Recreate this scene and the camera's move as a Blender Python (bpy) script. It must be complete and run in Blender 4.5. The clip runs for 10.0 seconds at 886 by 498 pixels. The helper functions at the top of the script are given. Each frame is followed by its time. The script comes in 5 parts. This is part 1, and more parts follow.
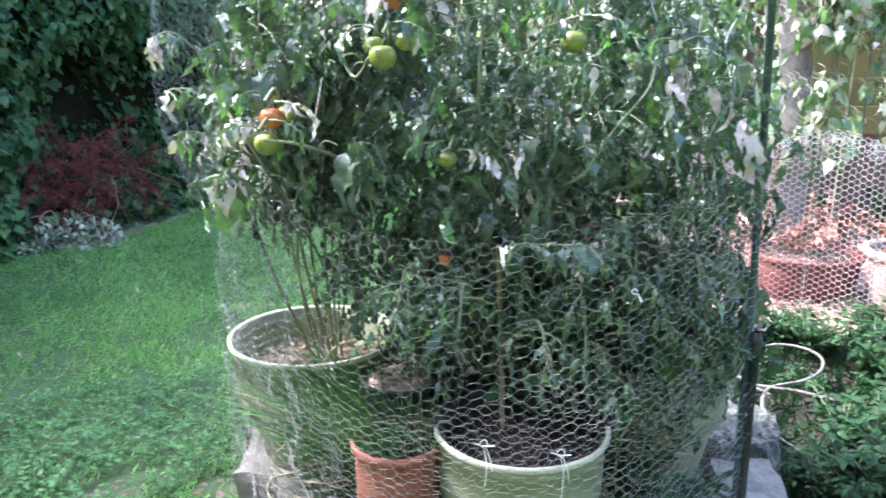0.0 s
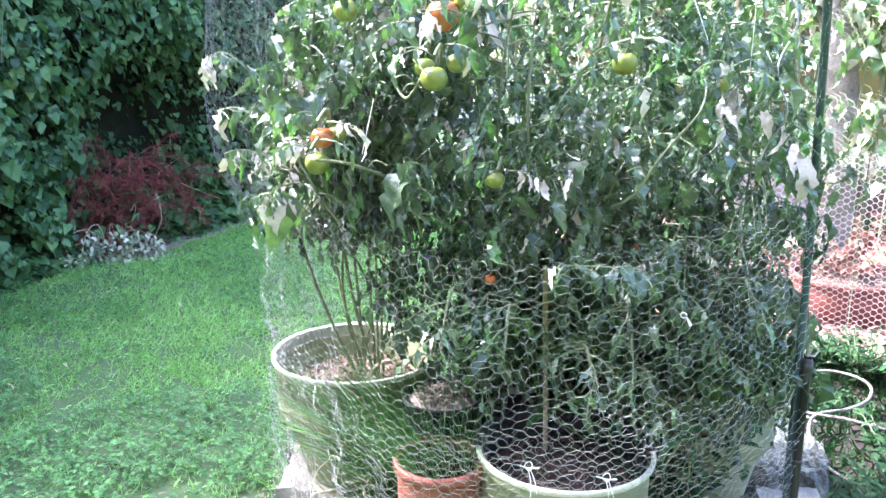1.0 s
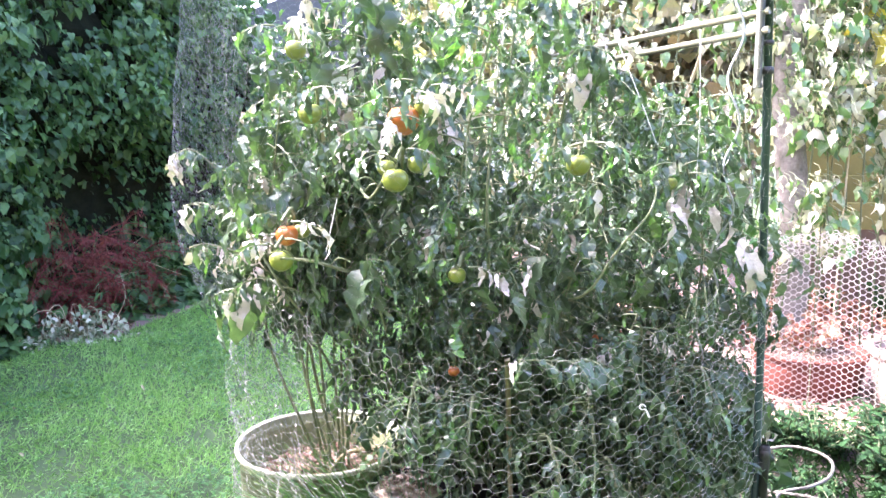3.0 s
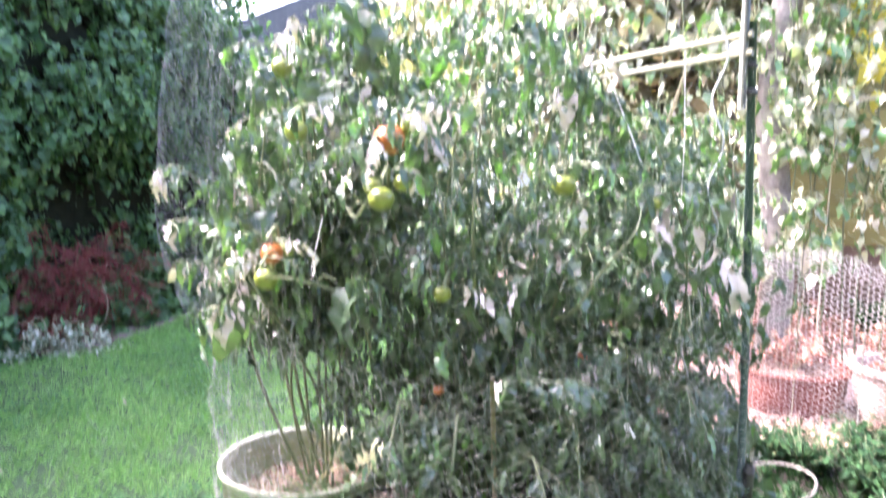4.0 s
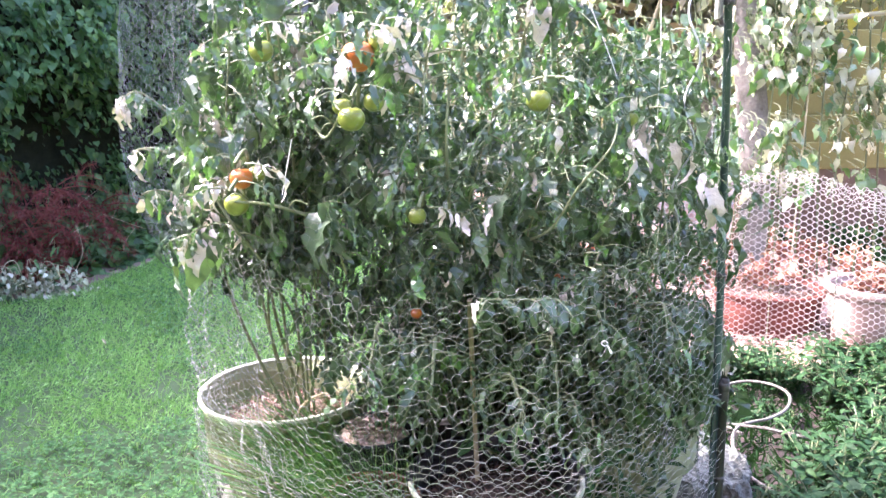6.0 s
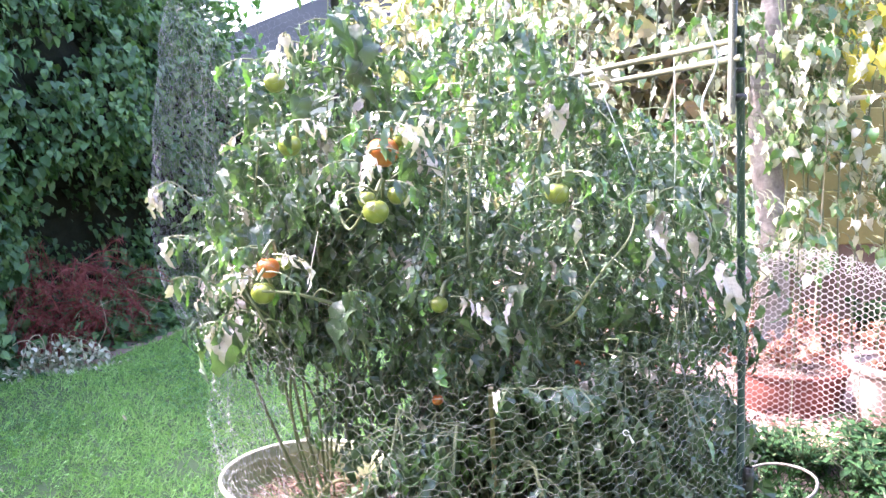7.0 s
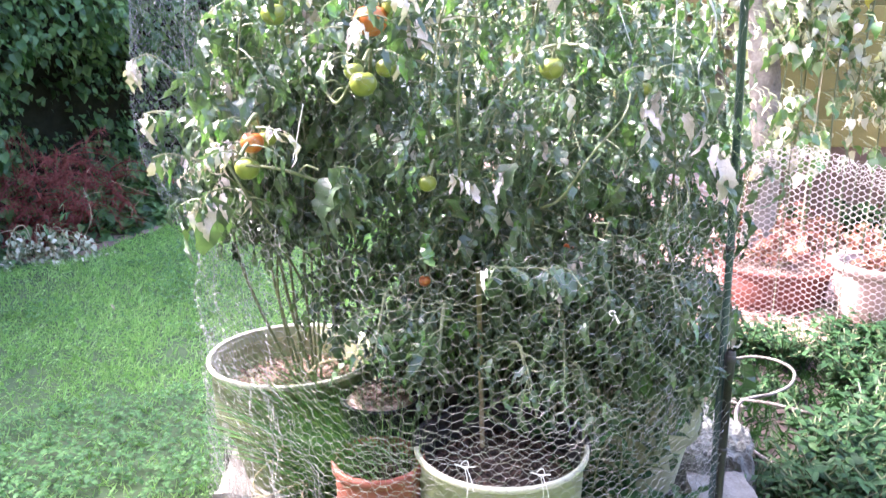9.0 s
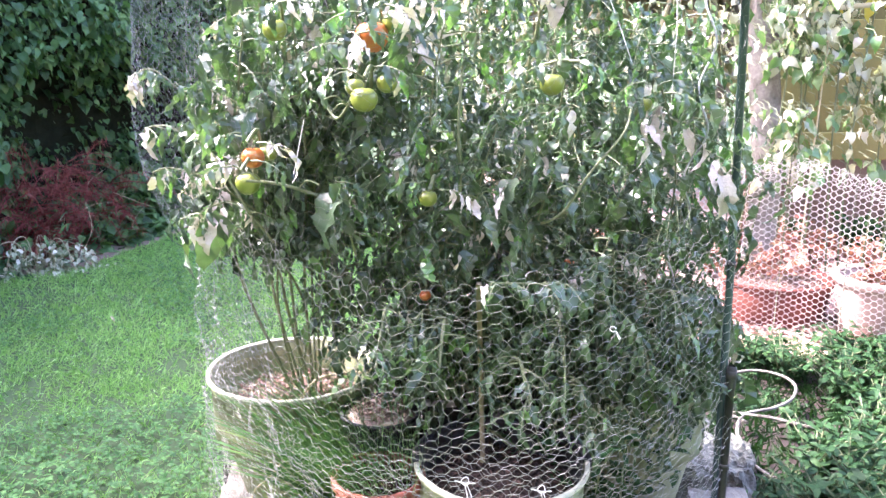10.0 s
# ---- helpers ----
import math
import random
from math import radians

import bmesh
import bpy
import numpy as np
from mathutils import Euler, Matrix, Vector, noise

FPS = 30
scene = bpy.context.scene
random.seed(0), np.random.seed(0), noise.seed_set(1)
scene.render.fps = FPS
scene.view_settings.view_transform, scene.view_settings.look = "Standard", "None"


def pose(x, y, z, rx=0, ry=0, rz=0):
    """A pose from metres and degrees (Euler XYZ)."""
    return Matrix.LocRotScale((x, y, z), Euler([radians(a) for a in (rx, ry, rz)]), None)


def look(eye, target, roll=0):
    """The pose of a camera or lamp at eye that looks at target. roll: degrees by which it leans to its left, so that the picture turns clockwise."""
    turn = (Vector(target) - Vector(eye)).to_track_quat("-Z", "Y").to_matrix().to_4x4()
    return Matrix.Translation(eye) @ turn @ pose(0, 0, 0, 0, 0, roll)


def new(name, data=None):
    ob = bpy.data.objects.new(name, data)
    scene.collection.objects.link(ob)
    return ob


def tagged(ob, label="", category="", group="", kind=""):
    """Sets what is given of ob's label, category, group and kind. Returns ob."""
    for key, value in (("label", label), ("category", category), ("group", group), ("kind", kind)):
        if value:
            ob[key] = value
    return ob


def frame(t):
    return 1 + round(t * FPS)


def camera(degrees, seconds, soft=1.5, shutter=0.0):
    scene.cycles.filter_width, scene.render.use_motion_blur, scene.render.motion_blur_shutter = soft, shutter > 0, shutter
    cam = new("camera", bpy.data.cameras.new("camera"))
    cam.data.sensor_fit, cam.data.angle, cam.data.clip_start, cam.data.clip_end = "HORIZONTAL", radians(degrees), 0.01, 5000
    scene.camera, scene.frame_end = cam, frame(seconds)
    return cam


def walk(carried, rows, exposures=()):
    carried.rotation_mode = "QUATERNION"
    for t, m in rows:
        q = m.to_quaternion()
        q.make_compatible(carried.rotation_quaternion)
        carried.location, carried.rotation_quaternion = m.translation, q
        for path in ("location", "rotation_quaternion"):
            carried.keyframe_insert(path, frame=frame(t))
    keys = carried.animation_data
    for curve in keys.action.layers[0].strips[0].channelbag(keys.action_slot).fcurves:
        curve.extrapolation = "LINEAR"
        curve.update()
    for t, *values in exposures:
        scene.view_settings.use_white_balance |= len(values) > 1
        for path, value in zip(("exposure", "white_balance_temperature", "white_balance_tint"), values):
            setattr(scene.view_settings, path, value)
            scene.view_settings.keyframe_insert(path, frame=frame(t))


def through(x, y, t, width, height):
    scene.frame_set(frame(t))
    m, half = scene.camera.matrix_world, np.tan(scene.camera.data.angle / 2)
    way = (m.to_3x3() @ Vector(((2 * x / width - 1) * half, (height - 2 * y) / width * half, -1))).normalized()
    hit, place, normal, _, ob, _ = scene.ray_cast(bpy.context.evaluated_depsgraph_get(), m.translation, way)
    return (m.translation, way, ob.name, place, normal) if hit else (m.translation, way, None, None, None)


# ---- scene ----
cam = camera(59.0, 10.0, shutter=0.5)
PATH = [
    (0, (0.028, -0.028, 1.27), (0.003, 1.904, 0.753), -0.2),
    (0.5, (0.003, -0.032, 1.264), (-0.104, 1.901, 0.761), -0.5),
    (1, (-0.001, -0.034, 1.276), (-0.11, 1.906, 0.803), -0.0),
    (1.5, (0.0, -0.037, 1.287), (-0.11, 1.911, 0.845), -0.2),
    (2, (0.011, -0.04, 1.332), (-0.051, 1.934, 1.016), -0.6),
    (2.2, (0.013, -0.045, 1.349), (-0.024, 1.935, 1.07), -0.1),
    (3.3, (0.012, -0.055, 1.338), (-0.012, 1.92, 1.026), -0.3),
    (3.5, (0.013, -0.052, 1.358), (-0.005, 1.934, 1.126), -0.4),
    (3.7, (0.013, -0.055, 1.372), (0.002, 1.935, 1.245), -0.3),
    (4, (0.013, -0.05, 1.355), (0.019, 1.931, 1.078), 0.3),
    (4.5, (0.007, -0.039, 1.301), (0.018, 1.905, 0.828), 1.3),
    (5, (0.005, -0.038, 1.301), (0.015, 1.903, 0.822), 1.1),
    (6.3, (0.027, -0.032, 1.32), (0.086, 1.922, 0.9), -1.2),
    (6.5, (0.024, -0.047, 1.317), (0.057, 1.912, 0.914), -0.7),
    (7, (0.017, -0.058, 1.364), (0.03, 1.925, 1.104), -1.0),
    (7.5, (0.015, -0.054, 1.327), (0.043, 1.901, 0.908), 0.3),
    (8, (0.014, -0.047, 1.298), (0.043, 1.881, 0.769), 0.5),
    (8.5, (0.016, -0.042, 1.295), (0.056, 1.884, 0.756), 0.5),
    (9, (0.017, -0.038, 1.305), (0.056, 1.899, 0.807), -0.0),
    (9.5, (0.015, -0.036, 1.316), (0.058, 1.909, 0.852), 0.4),
    (10, (0.017, -0.034, 1.314), (0.055, 1.909, 0.842), 0.1),
]
EXPOSURES = [(0.0, 3.22, 5350, 16), (0.2, 3.5, 5350, 16), (0.5, 3.78, 5350, 16), (1.0, 3.84, 5400, 17), (2.0, 3.86, 5580, 20), (3.5, 3.88, 5880, 29), (4.5, 3.76, 5840, 29), (10.0, 3.86, 5860, 29)]
walk(cam, [(t, look(eye, target, roll)) for t, eye, target, roll in PATH], EXPOSURES)

# ---- light ----
SUN_FROM = Vector((-0.93, 0.36, 1.08)).normalized()
world = bpy.data.worlds.new("sky")
scene.world = world
world.use_nodes = True
wn = world.node_tree
sky = wn.nodes.new("ShaderNodeTexSky")
sky.sky_type = "NISHITA"
sky.sun_disc = False
sky.sun_elevation = math.asin(SUN_FROM.z)
sky.sun_rotation = math.atan2(SUN_FROM.x, SUN_FROM.y)
sky.dust_density = 6.0
wn.links.new(sky.outputs[0], wn.nodes["Background"].inputs[0])
wn.nodes["Background"].inputs[1].default_value = 0.15
sun_data = bpy.data.lights.new("sun", "SUN")
sun_data.energy, sun_data.angle, sun_data.color = 2.0, radians(0.8), (1.0, 0.93, 0.84)
sun = new("sun", sun_data)
sun.matrix_world = look(SUN_FROM * 20, (0, 0, 0))


# ---- materials ----
def material(name, ramp, rough=0.7, scale=20.0, fine=120.0, bump=0.15, metal=0.0, spec=0.4, piece=False, island=False, through=0.0, coord="Object"):
    """Noise at two scales mixed through a colour ramp; piece or island shifts the tone piece by piece; through lets light pass as in a leaf."""
    m = bpy.data.materials.new(name)
    m.use_nodes = True
    t = m.node_tree
    n, l = t.nodes, t.links
    bsdf, out = n["Principled BSDF"], n["Material Output"]
    tc = n.new("ShaderNodeTexCoord")
    a, b = n.new("ShaderNodeTexNoise"), n.new("ShaderNodeTexNoise")
    for tex, s in ((a, scale), (b, fine)):
        tex.inputs["Scale"].default_value = s
        tex.inputs["Detail"].default_value = 4
        l.new(tc.outputs[coord], tex.inputs["Vector"])
    mix = n.new("ShaderNodeMath")
    mix.operation = "MULTIPLY_ADD"
    mix.inputs[1].default_value, mix.inputs[2].default_value = 0.4, 0.0
    l.new(b.outputs["Fac"], mix.inputs[0])
    add = n.new("ShaderNodeMath")
    add.operation = "MULTIPLY_ADD"
    add.inputs[1].default_value = 0.6
    l.new(a.outputs["Fac"], add.inputs[0])
    l.new(mix.outputs[0], add.inputs[2])
    value = add.outputs[0]
    if piece or island:
        src = n.new("ShaderNodeNewGeometry") if island else n.new("ShaderNodeObjectInfo")
        shift = n.new("ShaderNodeMath")
        shift.operation = "MULTIPLY_ADD"
        shift.inputs[1].default_value = 0.7
        l.new(src.outputs["Random Per Island" if island else "Random"], shift.inputs[0])
        half = n.new("ShaderNodeMath")
        half.operation = "MULTIPLY_ADD"
        half.inputs[1].default_value, half.inputs[2].default_value = 0.6, -0.15
        l.new(value, half.inputs[0])
        l.new(half.outputs[0], shift.inputs[2])
        value = shift.outputs[0]
    cr = n.new("ShaderNodeValToRGB")
    while len(cr.color_ramp.elements) < len(ramp):
        cr.color_ramp.elements.new(0.5)
    for e, (p, c) in zip(cr.color_ramp.elements, ramp):
        e.position, e.color = p, (*c, 1)
    l.new(value, cr.inputs[0])
    l.new(cr.outputs[0], bsdf.inputs["Base Color"])
    bsdf.inputs["Roughness"].default_value = rough
    bsdf.inputs["Metallic"].default_value = metal
    bsdf.inputs["Specular IOR Level"].default_value = spec
    if bump:
        bp = n.new("ShaderNodeBump")
        bp.inputs["Strength"].default_value = bump
        bp.inputs["Distance"].default_value = 0.01
        l.new(add.outputs[0], bp.inputs["Height"])
        l.new(bp.outputs[0], bsdf.inputs["Normal"])
    if through:
        tr, ms = n.new("ShaderNodeBsdfTranslucent"), n.new("ShaderNodeMixShader")
        gain = n.new("ShaderNodeMixRGB")
        gain.blend_type = "MULTIPLY"
        gain.inputs[0].default_value = 1.0
        gain.inputs[2].default_value = (1.15, 1.45, 0.55, 1)
        l.new(cr.outputs[0], gain.inputs[1])
        l.new(gain.outputs[0], tr.inputs[0])
        ms.inputs[0].default_value = through
        l.new(bsdf.outputs[0], ms.inputs[1])
        l.new(tr.outputs[0], ms.inputs[2])
        l.new(ms.outputs[0], out.inputs[0])
    return m


# The bright green stop paints leaves with the sun shining through them.
TOMATO_LEAF = material("tomato leaf", [(0.1, (0.022, 0.047, 0.022)), (0.45, (0.048, 0.088, 0.041)), (0.74, (0.092, 0.140, 0.074)), (0.87, (0.078, 0.20, 0.03)), (1.0, (0.25, 0.27, 0.18))], 0.36, 15, 90, 0.45, spec=0.85, island=True, through=0.28)
# Serves wilted leaves and, as paint, sun highlights on healthy ones.
PALE_LEAF = material("wilted and highlight leaf", [(0.1, (0.28, 0.25, 0.20)), (0.5, (0.50, 0.45, 0.41)), (1.0, (0.72, 0.64, 0.61))], 0.7, 30, 120, 0.6, island=True, through=0.06)
STEM = material("tomato stem", [(0.2, (0.070, 0.095, 0.040)), (0.8, (0.18, 0.195, 0.10))], 0.6, 8, 70)
PALE_STEM = material("pale tomato stem", [(0.2, (0.085, 0.11, 0.045)), (0.8, (0.20, 0.22, 0.12))], 0.7, 14, 90, 0.2)
DRY_STEM = material("dry stem", [(0.2, (0.26, 0.22, 0.12)), (0.8, (0.45, 0.40, 0.26))], 0.8, 8, 70)
IVY = material("creeper leaf", [(0.05, (0.013, 0.038, 0.014)), (0.4, (0.042, 0.104, 0.036)), (0.8, (0.102, 0.20, 0.066)), (0.95, (0.17, 0.26, 0.08)), (1.0, (0.28, 0.26, 0.07))], 0.48, 6, 50, 0.2, spec=0.35, island=True, through=0.24)
# Near-black: the shade among the hedge's twigs is painted into this colour.
HEDGE_SHADE = material("painted hedge shade", [(0.2, (0.006, 0.008, 0.005)), (0.8, (0.026, 0.030, 0.018))], 0.95, 12, 60, 0.8, spec=0.1)
RUST_NEEDLE = material("rust needles", [(0.1, (0.10, 0.024, 0.022)), (0.6, (0.21, 0.055, 0.046)), (1.0, (0.33, 0.12, 0.09))], 0.85, 6, 50, island=True, through=0.15)
CREAM_LEAF = material("cream variegated leaf", [(0.1, (0.07, 0.12, 0.05)), (0.42, (0.30, 0.33, 0.22)), (1.0, (0.66, 0.63, 0.52))], 0.6, 12, 60, island=True, through=0.12)
# Sunlight on the far leaves is painted into these pale colours.
PALE_TREE = material("tree leaf painted sunlit", [(0.05, (0.07, 0.085, 0.04)), (0.5, (0.20, 0.19, 0.11)), (0.9, (0.40, 0.33, 0.24)), (1.0, (0.46, 0.26, 0.10))], 0.5, 6, 60, 0.0, island=True, through=0.25)
RED_DRY = material("reddish dry leaf", [(0.1, (0.14, 0.05, 0.035)), (0.6, (0.30, 0.13, 0.09)), (1.0, (0.42, 0.28, 0.19))], 0.7, 12, 60, island=True, through=0.1)
YELLOW_LEAF = material("yellowed bean leaf", [(0.1, (0.36, 0.33, 0.04)), (0.6, (0.55, 0.42, 0.05)), (1.0, (0.60, 0.34, 0.06))], 0.45, 6, 60, 0.3, island=True, through=0.25)
# The two pale stops paint sun glare on part of the leaves.
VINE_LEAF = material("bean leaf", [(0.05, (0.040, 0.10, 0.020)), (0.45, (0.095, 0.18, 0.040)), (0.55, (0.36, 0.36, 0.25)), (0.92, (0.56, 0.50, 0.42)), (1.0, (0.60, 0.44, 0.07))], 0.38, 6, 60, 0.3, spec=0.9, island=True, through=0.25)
WEED_LEAF = material("weed leaf", [(0.05, (0.009, 0.030, 0.009)), (0.6, (0.020, 0.057, 0.017)), (1.0, (0.050, 0.104, 0.029))], 0.6, 8, 60, 0.2, spec=0.2, island=True, through=0.18)
GRASS = material("grass blade", [(0.05, (0.10, 0.22, 0.062)), (0.5, (0.26, 0.48, 0.15)), (0.85, (0.40, 0.60, 0.235)), (1.0, (0.58, 0.60, 0.34))], 0.5, 1.2, 30, 0.0, island=True, through=0.25)
CLOVER = material("clover leaf", [(0.05, (0.016, 0.070, 0.016)), (0.5, (0.055, 0.160, 0.038)), (0.85, (0.12, 0.255, 0.068)), (1.0, (0.24, 0.36, 0.11))], 0.6, 1.2, 30, 0.0, island=True, through=0.2)
LAWN_SOIL = material("lawn soil", [(0.3, (0.034, 0.064, 0.022)), (0.6, (0.052, 0.085, 0.030)), (0.74, (0.095, 0.085, 0.05)), (0.9, (0.18, 0.14, 0.10))], 0.95, 3.5, 60, 0.7)
BARE_EARTH = material("bare pinkish earth", [(0.3, (0.075, 0.050, 0.036)), (0.5, (0.15, 0.105, 0.082)), (0.75, (0.25, 0.185, 0.15))], 0.95, 16, 120, 0.9)
# Brighter copy of the mulch: sun dapple on the chips is painted in.
DAPPLED_MULCH = material("mulch painted sun-dappled", [(0.2, (0.14, 0.085, 0.065)), (0.5, (0.32, 0.22, 0.18)), (0.9, (0.58, 0.46, 0.39))], 0.9, 30, 160, 0.6, island=True)
MULCH = material("bark mulch", [(0.2, (0.07, 0.038, 0.028)), (0.5, (0.19, 0.115, 0.088)), (0.9, (0.42, 0.31, 0.25))], 0.9, 30, 160, 0.6, island=True)
MULCH_STRIP = material("dry hedge soil", [(0.2, (0.10, 0.075, 0.055)), (0.6, (0.22, 0.165, 0.13)), (1.0, (0.34, 0.27, 0.22))], 0.95, 14, 90, 0.6)
# Mulch with the shade in pots and under weeds painted in.
SHADE_MULCH = material("mulch darkened for shade", [(0.2, (0.016, 0.010, 0.008)), (0.6, (0.045, 0.027, 0.021)), (1.0, (0.14, 0.08, 0.06))], 0.9, 30, 160, 0.6, island=True)
# Mulch lifted to a pale pink that carries the sun's glare.
SUN_BED = material("mulch painted sunlit", [(0.25, (0.26, 0.13, 0.10)), (0.5, (0.46, 0.28, 0.23)), (0.8, (0.62, 0.46, 0.40))], 0.95, 9, 70, 0.6)
SAGE_POT = material("sage green resin", [(0.2, (0.165, 0.185, 0.10)), (0.6, (0.235, 0.25, 0.15)), (0.9, (0.32, 0.33, 0.215))], 0.6, 6, 80, 0.08)
MOTTLED_POT = material("mottled sage resin", [(0.25, (0.10, 0.115, 0.05)), (0.5, (0.21, 0.225, 0.12)), (0.8, (0.36, 0.36, 0.25))], 0.7, 5, 60, 0.15)
SAGE_RIM = material("pale worn rim", [(0.2, (0.33, 0.345, 0.24)), (0.8, (0.52, 0.52, 0.41))], 0.6, 12, 90, 0.05)
TERRACOTTA = material("terracotta plastic", [(0.2, (0.13, 0.040, 0.028)), (0.55, (0.24, 0.080, 0.052)), (0.85, (0.40, 0.23, 0.17))], 0.65, 11, 80, 0.2)
PLANTER = material("dark red clay", [(0.2, (0.085, 0.025, 0.018)), (0.6, (0.17, 0.055, 0.038)), (0.9, (0.30, 0.14, 0.10))], 0.75, 9, 80, 0.2)
GREY_POT = material("grey plastic rim", [(0.2, (0.26, 0.28, 0.28)), (0.8, (0.45, 0.47, 0.46))], 0.6, 9, 80, 0.08)
BLACK_POT = material("black plastic pot", [(0.2, (0.012, 0.013, 0.014)), (0.8, (0.035, 0.036, 0.04))], 0.5, 9, 80, 0.06)
WHITE_POT = material("faded pink clay", [(0.2, (0.20, 0.125, 0.10)), (0.6, (0.29, 0.21, 0.18)), (1.0, (0.38, 0.31, 0.28))], 0.75, 9, 80, 0.15)
CONCRETE = material("weathered concrete", [(0.25, (0.070, 0.066, 0.052)), (0.5, (0.18, 0.168, 0.14)), (0.8, (0.33, 0.31, 0.27))], 0.95, 22, 140, 1.0, piece=True)
ROCK = material("pale lichened rock", [(0.3, (0.035, 0.037, 0.032)), (0.5, (0.10, 0.105, 0.092)), (0.75, (0.20, 0.21, 0.185))], 0.95, 30, 120, 1.0)
WIRE = material("galvanised wire", [(0.2, (0.17, 0.167, 0.155)), (0.8, (0.37, 0.362, 0.34))], 0.5, 14, 60, 0.0, metal=0.3)
FINE_WIRE = material("dull fine wire", [(0.2, (0.11, 0.125, 0.14)), (0.8, (0.25, 0.27, 0.28))], 0.6, 14, 60, 0.0, metal=0.3)
CANE_GREEN = material("olive coated cane", [(0.2, (0.018, 0.022, 0.009)), (0.8, (0.038, 0.042, 0.018))], 0.5, 12, 90, 0.1)
# Soil near black: the shade low between the pots is in its colour.
SHADE_SOIL = material("soil darkened for shade", [(0.2, (0.015, 0.013, 0.011)), (0.8, (0.06, 0.045, 0.035))], 0.95, 20, 120, 0.6)
# Wire lifted towards white: the sun on it is put into its colour.
FENCE_WIRE = material("wire painted sunlit", [(0.2, (0.56, 0.49, 0.46)), (0.8, (0.78, 0.72, 0.69))], 0.5, 14, 60, 0.0, metal=0.1)
TUFT = material("long grass", [(0.05, (0.034, 0.086, 0.034)), (0.6, (0.078, 0.175, 0.056)), (1.0, (0.23, 0.33, 0.10))], 0.5, 8, 60, 0.0, island=True, through=0.3)
GREEN_STAKE = material("green coated steel", [(0.2, (0.012, 0.030, 0.024)), (0.8, (0.03, 0.06, 0.05))], 0.45, 12, 90, 0.1)
BLACK_STAKE = material("black coated steel", [(0.2, (0.012, 0.012, 0.012)), (0.8, (0.04, 0.04, 0.038))], 0.5, 20, 90, 0.2)
BAMBOO = material("pale bamboo", [(0.2, (0.09, 0.095, 0.055)), (0.8, (0.17, 0.17, 0.11))], 0.55, 10, 80, 0.1)
STICK = material("tan wooden stick", [(0.2, (0.11, 0.09, 0.05)), (0.8, (0.22, 0.19, 0.12))], 0.8, 14, 90, 0.2)
STRING = material("white string", [(0.2, (0.62, 0.60, 0.55)), (0.8, (0.80, 0.79, 0.75))], 0.9, 40, 200, 0.1)
HOSE = material("dirty white hose", [(0.38, (0.04, 0.034, 0.026)), (0.5, (0.14, 0.125, 0.105)), (0.85, (0.26, 0.245, 0.215))], 0.65, 45, 160, 0.2)
GREEN_FRUIT = material("green tomato skin", [(0.25, (0.085, 0.125, 0.017)), (0.55, (0.16, 0.195, 0.03)), (0.8, (0.26, 0.26, 0.055))], 0.3, 18, 60, 0.0, spec=0.5)
RIPE_FRUIT = material("ripening tomato skin", [(0.25, (0.30, 0.055, 0.013)), (0.55, (0.36, 0.105, 0.018)), (0.8, (0.30, 0.20, 0.04))], 0.3, 14, 60, 0.0, spec=0.5)
SIDING = material("olive tan boards", [(0.2, (0.085, 0.078, 0.020)), (0.6, (0.150, 0.138, 0.038)), (0.9, (0.21, 0.19, 0.06))], 0.7, 4, 60, 0.2, piece=True)
FOOTING = material("brown footing", [(0.2, (0.08, 0.05, 0.035)), (0.8, (0.16, 0.11, 0.075))], 0.9, 6, 60, 0.4)
BARK = material("grey bark", [(0.25, (0.10, 0.088, 0.076)), (0.5, (0.23, 0.205, 0.18)), (0.8, (0.42, 0.385, 0.35))], 0.95, 12, 60, 1.0, spec=0.1)
ROOFING = material("grey shingles", [(0.2, (0.045, 0.048, 0.055)), (0.8, (0.09, 0.093, 0.10))], 0.9, 3, 40, 0.3)
PLASTER = material("pale house wall", [(0.2, (0.55, 0.54, 0.50)), (0.8, (0.70, 0.69, 0.66))], 0.9, 3, 40, 0.1)
GLASS_DARK = material("window glass", [(0.2, (0.03, 0.035, 0.04)), (0.8, (0.05, 0.055, 0.06))], 0.1, 3, 40, 0.0)


# ---- builders ----
rng = np.random.default_rng(7)


def mesh_from(name, verts, faces, mat, smooth=False):
    me = bpy.data.meshes.new(name)
    me.from_pydata([tuple(v) for v in verts] if not isinstance(verts, np.ndarray) else verts.tolist(), [], faces if isinstance(faces, list) else faces.tolist())
    me.materials.append(mat)
    if smooth:
        me.polygons.foreach_set("use_smooth", [True] * len(me.polygons))
    me.update()
    return me


def thing(name, label, category, at=(0, 0, 0), group="", kind=""):
    ob = new(name)
    ob.location = at
    return tagged(ob, label, category, group, kind)


def part(name, geo, mat, parent, label="", smooth=False):
    """Links a bmesh, or (vertices, faces), as one mesh object under a thing or a part; its points are given from the thing's base."""
    if isinstance(geo, bmesh.types.BMesh):
        me = bpy.data.meshes.new(name)
        geo.to_mesh(me)
        geo.free()
        me.materials.append(mat)
        if smooth:
            me.polygons.foreach_set("use_smooth", [True] * len(me.polygons))
    else:
        me = mesh_from(name, geo[0], geo[1], mat, smooth)
    ob = new(name, me)
    ob.parent = parent
    if label:
        ob["label"] = label
    return ob


